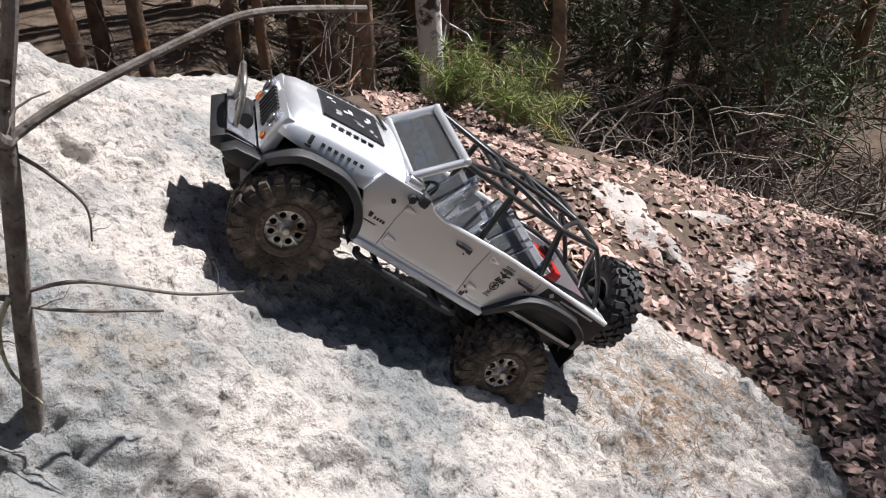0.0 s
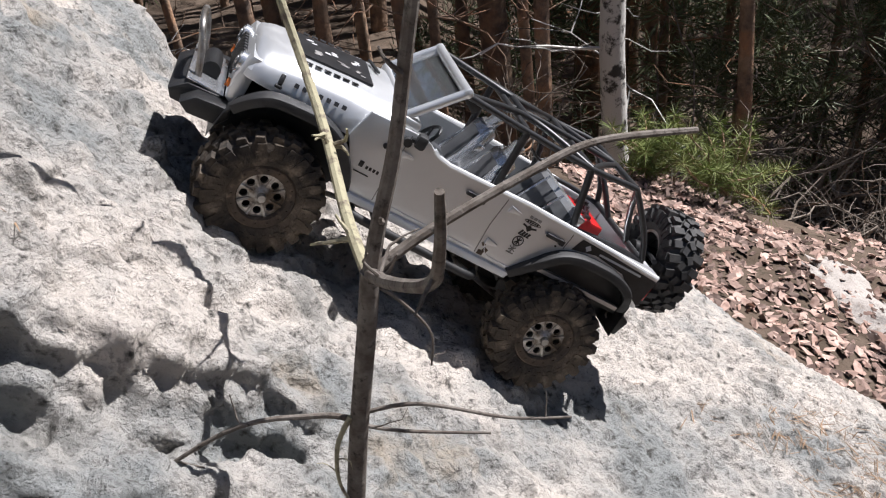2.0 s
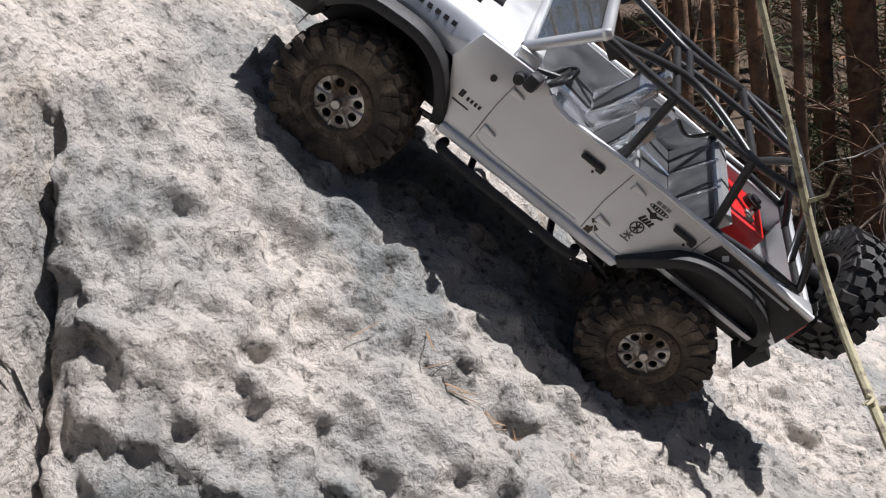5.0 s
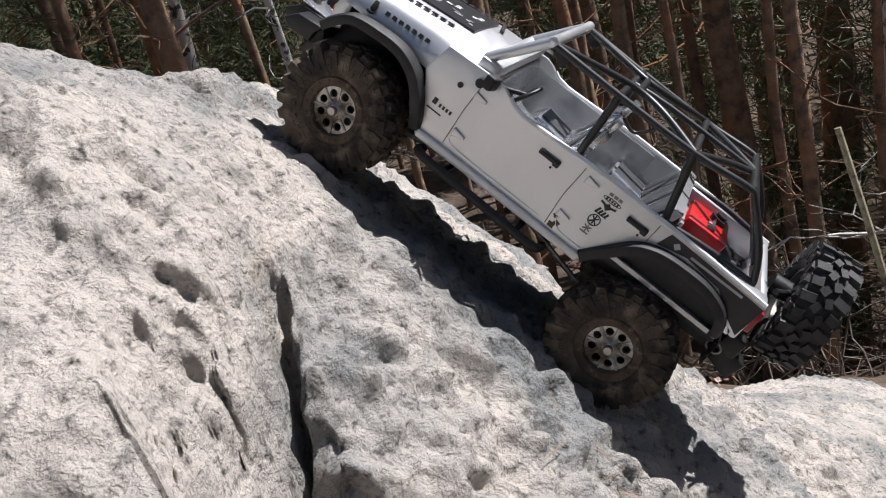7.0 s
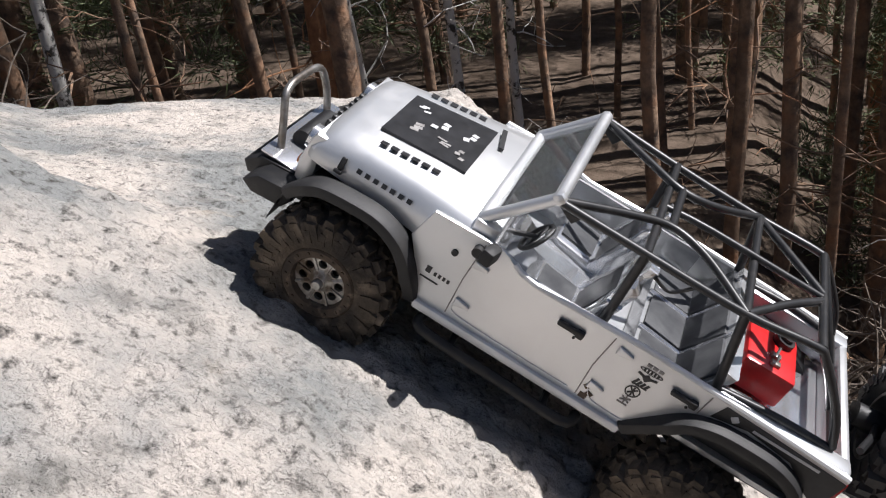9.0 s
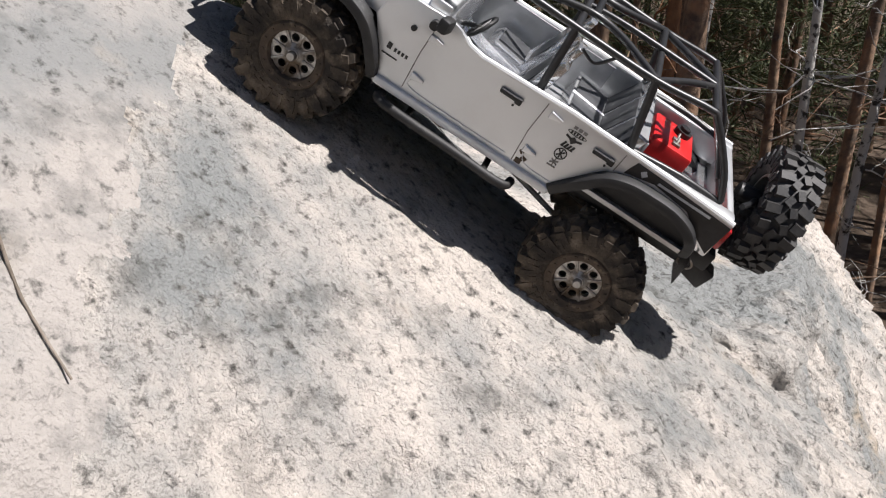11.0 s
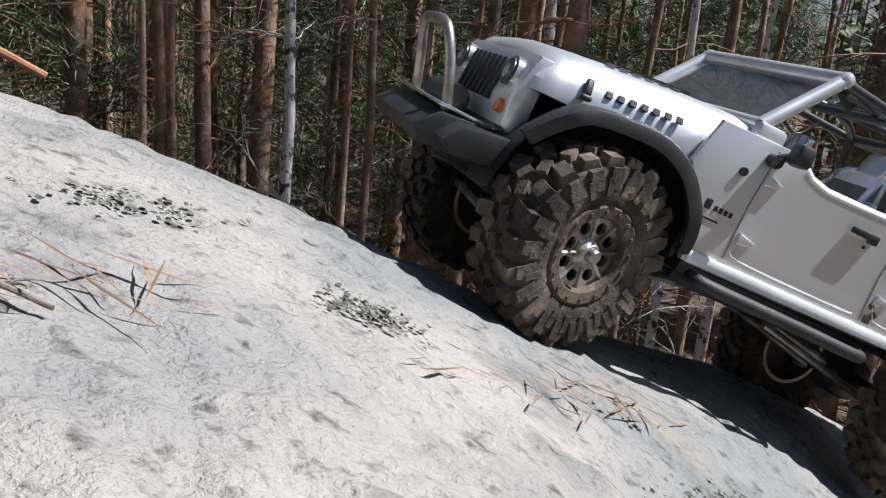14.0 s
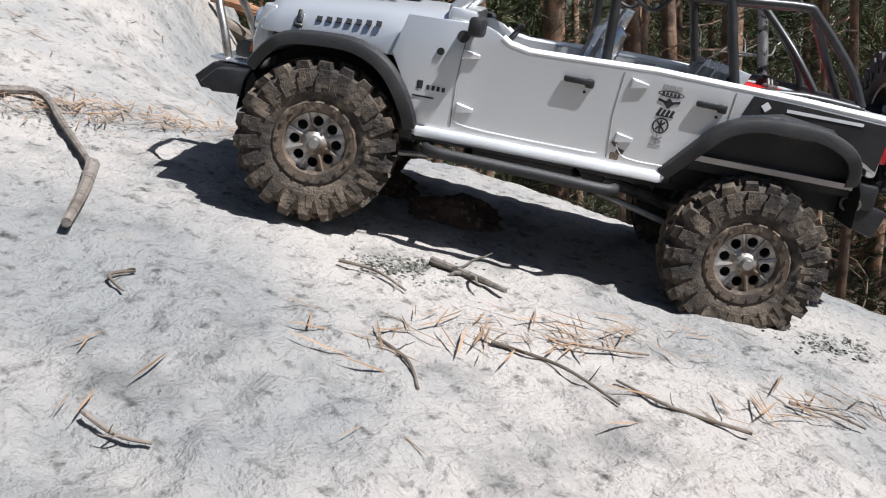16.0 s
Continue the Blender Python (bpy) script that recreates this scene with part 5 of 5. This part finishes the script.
    for a, b, r in ((bl, tl, 0.0045), (br, tr, 0.0045), (tl, tr, 0.0048), (bl, br, 0.004)):
        tube(wf, [bp(*a), bp(*b)], r, 10)
    for a in (tl, tr):
        box(wf, bp(*a), (0.010, 0.010, 0.010), (0, 40, 0), 0.004)
    frame_ob = part("windscreen_frame", wf, PAINT, T, "silver windscreen frame")
    bm = B()
    prism(bm, [(-0.083, 0.176), (-0.0475, 0.2205), (-0.0467, 0.2200), (-0.0822, 0.1755)], -0.077, 0.077, bp)
    g = part("windscreen", bm, GLASS, frame_ob, "clear scratched windscreen pane", False)
    g.visible_shadow = False
    # tub, floor, firewall, tail
    bm = B()
    blift(bm, (0.065, 0, 0.108), (0.30, 0.168, 0.004))
    part("cabin_floor", bm, CABIN, T, "grey moulded cabin floor")
    for s in (-1, 1):
        bm = B()
        blift(bm, (0.013, s * 0.083, 0.133), (0.146, 0.003, 0.05))
        part("inner_wall", bm, CABIN, T)
    bm = B()
    prism(bm, [(-0.075, 0.112), (-0.060, 0.118), (-0.056, 0.150), (-0.064, 0.165), (-0.085, 0.166)], -0.082, 0.082, bp, 0.002)
    part("dashboard", bm, CHROME, T, "silver moulded dashboard")
    bm = B()
    prism(bm, [(-0.056, 0.112), (0.02, 0.112), (0.02, 0.124), (-0.035, 0.132), (-0.056, 0.146)], -0.013, 0.013, bp, 0.003)
    part("centre_console", bm, CHROME, T)
    bm = B()
    c = Vector(bp(-0.042, -0.036, 0.160))
    ring = [c + Matrix.Rotation(radians(-62), 3, 'Y') @ Vector((0.0145 * math.cos(a), 0.0145 * math.sin(a), 0)) for a in (2 * math.pi * k / 20 for k in range(21))]
    tube(bm, ring, 0.0019, 8)
    tube(bm, [ring[3], ring[13]], 0.0015, 6)
    tube(bm, [ring[8], c], 0.0015, 6)
    tube(bm, [c, bp(-0.062, -0.036, 0.152)], 0.0022, 8)
    part("steering_wheel", bm, BLACK, T, "black steering wheel")
    for s in (-1, 1):
        seat = B()
        prism(seat, [(-0.030, 0.112), (0.022, 0.112), (0.022, 0.130), (-0.026, 0.137), (-0.033, 0.128)], s * 0.043 - 0.026, s * 0.043 + 0.026, bp, 0.004)
        prism(seat, [(0.010, 0.124), (0.026, 0.124), (0.038, 0.180), (0.032, 0.186), (0.024, 0.180)], s * 0.043 - 0.024, s * 0.043 + 0.024, bp, 0.004)
        for q in (-1, 1):
            prism(seat, [(0.004, 0.128), (0.024, 0.126), (0.034, 0.166), (0.022, 0.166)], s * 0.043 + q * 0.024 - 0.004, s * 0.043 + q * 0.024 + 0.004, bp, 0.003)
        prism(seat, [(0.028, 0.182), (0.036, 0.182), (0.040, 0.197), (0.033, 0.198)], s * 0.043 - 0.012, s * 0.043 + 0.012, bp, 0.003)
        st = part("front_seat", seat, CHROME, T, "silver moulded bucket seat")
        bm = B()
        prism(bm, [(0.0095, 0.132), (0.012, 0.132), (0.0255, 0.174), (0.0225, 0.174)], s * 0.043 - 0.017, s * 0.043 + 0.017, bp)
        part("back_insert", bm, SEATDARK, st, "dark seat insert")
        bm = B()
        prism(bm, [(-0.024, 0.136), (0.006, 0.132), (0.006, 0.1345), (-0.024, 0.1385)], s * 0.043 - 0.017, s * 0.043 + 0.017, bp)
        part("base_insert", bm, SEATDARK, st, "dark seat insert")
    bench = B()
    prism(bench, [(0.058, 0.112), (0.112, 0.112), (0.112, 0.128), (0.060, 0.134)], -0.078, 0.078, bp, 0.003)
    prism(bench, [(0.098, 0.124), (0.112, 0.124), (0.126, 0.170), (0.116, 0.172)], -0.076, 0.076, bp, 0.003)
    bn = part("rear_bench", bench, CABIN, T, "grey moulded rear bench")
    for y in (-0.051, 0.0, 0.051):
        for pr in ([(0.063, 0.1345), (0.096, 0.1305), (0.096, 0.1325), (0.063, 0.1365)], [(0.0985, 0.132), (0.1135, 0.166), (0.1115, 0.1665), (0.0965, 0.133)]):
            bm = B()
            prism(bm, pr, y - 0.022, y + 0.022, bp, 0.0008)
            part("bench_pad", bm, SEATDARK, bn)
    for y in (-0.0255, 0.0255):
        bm = B()
        tube(bm, [bp(0.060, y, 0.1355), bp(0.098, y, 0.1315), bp(0.116, y, 0.171)], 0.0022, 6)
        part("bench_ridge", bm, CHROME, bn)
    bm = B()
    prism(bm, [(0.124, 0.112), (0.222, 0.112), (0.222, 0.130), (0.124, 0.126)], -0.0745, 0.0745, bp, 0.002)
    part("cargo_floor", bm, CHROME, T, "silver cargo floor")
    bm = B()
    for s in (-1, 1):
        blift(bm, (0.172, s * 0.0775, 0.147), (0.104, 0.016, 0.026), bevel=0.003)
    blift(bm, (0.2205, 0, 0.138), (0.008, 0.175, 0.042), bevel=0.003)
    part("tub_edge", bm, PAINT, T, "silver rear tub edge")
    bm = B()
    blift(bm, (0.2252, 0, 0.136), (0.003, 0.12, 0.035), bevel=0.001)
    part("tailgate", bm, BLACK, T)
    for s in (-1, 1):
        bm = B()
        blift(bm, (0.2265, s * 0.0765, 0.138), (0.007, 0.013, 0.022), bevel=0.002)
        part("tail_light", bm, TAILRED, T, "red tail light")
    # red fuel cell
    can = B()
    blift(can, (0.157, 0.008, 0.146), (0.042, 0.064, 0.028), (0, 0, 0), 0.003)
    cell = part("fuel_cell", can, RED, T, "glossy red fuel cell in the cargo bed")
    bm = B()
    c = Vector(bp(0.163, 0.020, 0.159))
    tube(bm, [c, c + Vector((0, 0, 0.006))], 0.0085, 16)
    tube(bm, [c + Vector((0, 0, 0.006)), c + Vector((0, 0, 0.009))], 0.0055, 12)
    part("filler_cap", bm, BLACK, cell, "black filler cap")
    bm = B()
    for y in (-0.014, -0.004):
        blift(bm, (0.158, y, 0.1605), (0.008, 0.006, 0.005), bevel=0.001)
        tube(bm, [bp(0.158, y, 0.162), bp(0.158, y + 0.006, 0.166)], 0.0012, 6)
    part("valve", bm, STEEL, cell)
    bm = B()
    blift(bm, (0.136, 0.006, 0.136), (0.004, 0.07, 0.034), bevel=0.001)
    part("cell_bracket", bm, CABIN, cell)

    # cage
    def ct(pts, r=0.0032, bend=3):
        bm = B()
        tube(bm, arc([bp(*p) for p in pts], bend) if len(pts) > 2 else [bp(*p) for p in pts], r, 10)
        part("cage_tube", bm, TUBE, T)
    for s in (-1, 1):
        ct([(-0.046, s * 0.078, 0.2190), (0.021, s * 0.0745, 0.2170), (0.097, s * 0.0725, 0.2165), (0.146, s * 0.067, 0.2200), (0.158, s * 0.066, 0.2155), (0.190, s * 0.069, 0.185), (0.205, s * 0.072, 0.162)], bend=5)
        ct([(0.021, s * 0.0745, 0.2170), (0.028, s * 0.0765, 0.150)], 0.0036)
        ct([(0.097, s * 0.0725, 0.2165), (0.120, s * 0.0775, 0.150)], 0.0036)
        ct([(-0.046, s * 0.076, 0.2190), (0.0, s * 0.045, 0.2210), (0.030, s * 0.030, 0.2215), (0.060, s * 0.040, 0.2205), (0.097, s * 0.0725, 0.2170)], bend=6)
        ct([(0.097, s * 0.0725, 0.2165), (0.125, s * 0.035, 0.2195), (0.152, s * 0.004, 0.2205)])
        ct([(0.154, s * 0.066, 0.2190), (0.180, s * 0.040, 0.19), (0.205, s * 0.028, 0.160)], bend=4)
        ct([(0.120, s * 0.0775, 0.158), (0.165, s * 0.0760, 0.162), (0.206, s * 0.072, 0.160)])
        ct([(0.035, s * 0.074, 0.205), (0.050, s * 0.071, 0.200), (0.062, s * 0.072, 0.2155)], 0.0015, 5)
        bm = B()
        blift(bm, (-0.036, s * 0.072, 0.2135), (0.016, 0.002, 0.010), (0, 30, 0), 0.001)
        part("gusset", bm, FLARE, T)
    for x, w, z in ((0.021, 0.0745, 0.2175), (0.097, 0.0725, 0.2170), (0.152, 0.066, 0.2205)):
        ct([(x, -w, z), (x, w, z)])
    ct([(0.030, -0.030, 0.2215), (0.030, 0.030, 0.2215)])
    ct([(0.205, -0.072, 0.161), (0.205, 0.072, 0.161)])
    ct([(0.021, -0.0, 0.2175), (0.060, 0.0, 0.2205), (0.152, 0.0, 0.2205)], 0.0028)

    # bumpers
    bm = B()
    prism(bm, [(-0.262, 0.094), (-0.250, 0.106), (-0.222, 0.108), (-0.216, 0.096), (-0.222, 0.086), (-0.256, 0.086)], -0.058, 0.058, bp, 0.002)
    for s in (-1, 1):
        prism(bm, [(-0.250, 0.094), (-0.240, 0.105), (-0.212, 0.108), (-0.208, 0.100), (-0.214, 0.090), (-0.240, 0.088)], s * 0.057, s * 0.080, bp, 0.002)
    fb = part("front_bumper", bm, BLACK, T, "black plate front bumper")
    bm = B()
    blift(bm, (-0.236, 0, 0.109), (0.034, 0.112, 0.002), (0, 2, 0), 0.0006)
    part("bumper_plate", bm, CHROME, fb, "silver bumper top plate")
    bm = B()
    tube(bm, arc([bp(-0.243, -0.040, 0.106), bp(-0.252, -0.037, 0.130), bp(-0.262, -0.028, 0.150), bp(-0.264, 0.0, 0.153), bp(-0.262, 0.028, 0.150), bp(-0.252, 0.037, 0.130), bp(-0.243, 0.040, 0.106)], 6), 0.0032, 10)
    part("hoop", bm, STEEL, fb, "grey tube hoop")
    bm = B()
    tube(bm, [bp(-0.236, -0.024, 0.115), bp(-0.236, 0.024, 0.115)], 0.0085, 14)
    part("winch", bm, BLACK, fb)
    bm = B()
    blift(bm, (0.238, 0, 0.098), (0.020, 0.10, 0.020), bevel=0.003)
    blift(bm, (0.246, -0.036, 0.082), (0.026, 0.022, 0.022), (0, 15, 0), 0.003)
    blift(bm, (0.246, 0.036, 0.082), (0.026, 0.022, 0.022), (0, 15, 0), 0.003)
    rb = part("rear_bumper", bm, BLACK, T, "black rear bumper with tow points")
    bm = B()
    c = Vector(bp(0.224, -0.066, 0.094))
    tube(bm, [c + Vector((0.007 * math.cos(a), 0.0, 0.005 * math.sin(a))) for a in (2 * math.pi * k / 16 for k in range(17))], 0.0011, 6)
    part("shackle", bm, STEEL, rb)
    # spare wheel and carrier
    bm = B()
    tube(bm, [bp(0.226, -0.045, 0.120), bp(0.236, 0.0, 0.150), bp(0.226, 0.045, 0.120)], 0.0032, 8)
    tube(bm, [bp(0.226, -0.06, 0.164), bp(0.240, -0.03, 0.160), bp(0.250, 0.0, 0.155)], 0.0028, 8)
    tube(bm, [bp(0.232, 0, 0.152), bp(0.262, 0, 0.155)], 0.010, 12)
    part("spare_carrier", bm, BLACK, T, "black spare wheel carrier")
    sp = make_wheel("spare_wheel", T, -1, RUBBER_CLEAN, "clean black knobbly spare tyre", BLACK)
    sp.matrix_basis = Matrix.Translation(bp(0.2665, 0.0, 0.154)) @ Matrix.Rotation(radians(-10), 4, 'Y') @ Matrix.Rotation(radians(90), 4, 'Z')

    # chassis
    bm = B()
    for s in (-1, 1):
        tube(bm, [bp(-0.235, s * 0.028, 0.085), bp(-0.10, s * 0.030, 0.080), bp(0.10, s * 0.030, 0.078), bp(0.225, s * 0.028, 0.088)], 0.006, 6)
    blift(bm, (0.0, 0, 0.072), (0.11, 0.066, 0.012), bevel=0.003)
    blift(bm, (-0.15, 0, 0.098), (0.11, 0.085, 0.05), bevel=0.006)
    blift(bm, (0.165, 0, 0.095), (0.10, 0.085, 0.03), bevel=0.006)
    blift(bm, (0.0, 0, 0.094), (0.19, 0.16, 0.02), bevel=0.004)
    part("chassis", bm, BLACK, T, "black chassis and skid plate")
    for x, d in ((-0.1565, 1), (0.1565, -1)):
        bm = B()
        tube(bm, [(x, -0.062, 0.056), (x, 0.062, 0.056)], 0.0075, 10)
        box(bm, (x, 0.012, 0.057), (0.034, 0.030, 0.034), bevel=0.009)
        for s in (-1, 1):
            box(bm, (x, s * 0.060, 0.056), (0.02, 0.012, 0.026), bevel=0.004)
        part("axle", bm, BLACK, T, "black axle with round differential")
        for s in (-1, 1):
            bm = B()
            tube(bm, [(x + d * 0.01, s * 0.040, 0.050), (d * -0.035, s * 0.028, 0.066)], 0.0028, 8)
            part("suspension_link", bm, STEEL, T)
            bm = B()
            tube(bm, [(x + d * 0.012, s * 0.046, 0.060), (x + d * 0.022, s * 0.040, 0.090)], 0.0030, 8)
            tube(bm, [(x + d * 0.022, s * 0.040, 0.090), (x + d * 0.030, s * 0.036, 0.128)], 0.0062, 10)
            part("shock", bm, STEEL, T)
        bm = B()
        tube(bm, [(x + d * 0.02, 0.012, 0.060), (d * -0.03, 0.006, 0.072)], 0.004, 8)
        part("drive_shaft", bm, STEEL, T)
    bm = B()
    tube(bm, [(-0.182, -0.058, 0.052), (-0.184, 0.0, 0.050), (-0.182, 0.058, 0.052)], 0.0034, 8)
    part("steering_rod", bm, STEEL, T, "bright steering rod")


build_body(TRUCK)
WHEELS = {}
for key, x, s in (("fn", -0.1565, -1), ("ff", -0.1565, 1), ("rn", 0.1565, -1), ("rf", 0.1565, 1)):
    WHEELS[key] = make_wheel("wheel", TRUCK, s)

TRUCK_ROWS = [
    (0, pose(-0.0000, 0.0000, 0.0000, -8.73, 43.64, -4.30)),
    (0.5, pose(-0.0496, 0.0021, 0.0438, -8.41, 43.11, -3.05)),
    (1, pose(-0.1349, 0.0036, 0.0985, -11.45, 37.35, -3.89)),
    (1.5, pose(-0.1980, 0.0011, 0.1472, -11.17, 36.26, -1.75)),
    (2, pose(-0.2529, -0.0071, 0.2021, -6.06, 41.44, 4.11)),
    (2.5, pose(-0.3106, -0.0162, 0.2628, -4.92, 47.63, 6.60)),
    (3, pose(-0.3827, -0.0292, 0.3393, 0.90, 51.57, 12.04)),
    (3.5, pose(-0.4386, -0.0459, 0.4007, 1.16, 52.42, 11.09)),
    (4, pose(-0.4772, -0.0586, 0.4492, 1.66, 51.92, 10.27)),
    (4.5, pose(-0.5134, -0.0718, 0.4980, 2.63, 52.60, 8.80)),
    (5, pose(-0.5499, -0.0827, 0.5471, 4.88, 52.50, 8.07)),
    (5.2, pose(-0.5636, -0.0846, 0.5670, 3.65, 54.11, 5.84)),
    (7.3, pose(-0.6458, -0.0702, 0.6713, -10.20, 49.06, -16.85)),
    (7.5, pose(-0.6495, -0.0687, 0.6751, -10.58, 48.16, -16.90)),
    (8, pose(-0.6756, -0.0649, 0.7019, -8.78, 45.64, -17.24)),
    (8.2, pose(-0.6913, -0.0620, 0.7163, -7.76, 42.02, -17.90)),
    (10.3, pose(-1.1003, -0.2055, 1.0312, 6.28, 31.96, 28.14)),
    (10.5, pose(-1.1218, -0.2199, 1.0460, 8.36, 32.63, 29.80)),
    (11, pose(-1.1815, -0.2613, 1.0878, 7.15, 33.45, 30.29)),
    (11.5, pose(-1.2332, -0.3035, 1.1304, 5.36, 33.64, 32.18)),
    (12, pose(-1.2659, -0.3477, 1.1635, 7.37, 36.14, 35.11)),
    (12.5, pose(-1.3070, -0.4008, 1.2075, 9.91, 36.54, 35.89)),
    (13, pose(-1.3671, -0.4610, 1.2445, 13.06, 32.82, 36.82)),
    (13.5, pose(-1.4123, -0.4975, 1.2718, 8.75, 28.56, 37.13)),
    (14, pose(-1.4583, -0.5558, 1.3028, 1.97, 22.88, 41.61)),
    (14.5, pose(-1.5141, -0.6473, 1.3519, 7.08, 24.07, 49.19)),
    (15, pose(-1.6121, -0.7604, 1.4062, 4.49, 21.26, 47.47)),
    (15.5, pose(-1.7139, -0.8766, 1.4497, 3.43, 16.93, 47.88)),
    (16, pose(-1.8385, -1.0145, 1.5012, 1.16, 16.39, 48.65)),
]
# suspension travel of the near wheels in metres, and the steering angle in degrees
FRONT_TRAVEL = ((0, 0.001), (1, 0.0015), (1.5, 0.002), (2, -0.0066), (2.5, -0.0138), (3, -0.0117), (3.5, -0.0067), (4.5, -0.0045), (5, -0.007), (7.3, -0.0025), (8.2, 0.0), (10.3, 0.005), (11, 0.0064), (11.5, 0.0085), (12, 0.0068), (13, 0.0035), (14, 0.006), (14.5, -0.005), (15, 0.0007), (16, 0.005))
REAR_TRAVEL = ((0, -0.002), (1, -0.007), (1.5, -0.006), (2, 0.0058), (2.5, 0.010), (3.5, 0.0023), (5, 0.0024), (7.5, 0.0), (8.2, -0.002), (10.3, -0.006), (11, -0.0075), (11.5, -0.0116), (12, -0.0099), (12.5, -0.004), (13.5, 0), (15, 0.0044), (15.5, 0.006), (16, -0.0015))
STEER = ((0, 0), (1.2, 4), (2, 9), (2.6, 9), (3.2, 0), (5, -6), (7.3, -3), (8.2, 0), (13.3, 0), (13.8, 14), (14.1, 20), (14.5, 14), (15, 3), (16, 4))


def motions():
    walk(TRUCK, TRUCK_ROWS)
    times = [r[0] for r in TRUCK_ROWS]
    spots = [r[1].translation for r in TRUCK_ROWS]
    run = [0.0]
    for a, b in zip(spots, spots[1:]):
        run.append(run[-1] + (b - a).length)
    ticks = [k * 0.16 for k in range(101)]
    for key, x, s in (("fn", -0.1565, -1), ("ff", -0.1565, 1), ("rn", 0.1565, -1), ("rf", 0.1565, 1)):
        travel = FRONT_TRAVEL if key[0] == "f" else REAR_TRAVEL
        rows = []
        for t in ticks:
            spin = -np.interp(t, times, run) / TYRE_R
            dz = np.interp(t, [q[0] for q in travel], [q[1] for q in travel])
            if s > 0:
                dz = -0.6 * dz - 0.004
            turn = np.interp(t, [q[0] for q in STEER], [q[1] for q in STEER]) if key[0] == "f" else 0.0
            rows.append((t, Matrix.Translation((x, s * 0.0855, 0.056 + dz)) @ Matrix.Rotation(radians(turn), 4, 'Z') @ Matrix.Rotation(spin + 0.3 * x, 4, 'Y')))
        walk(WHEELS[key], rows)


motions()
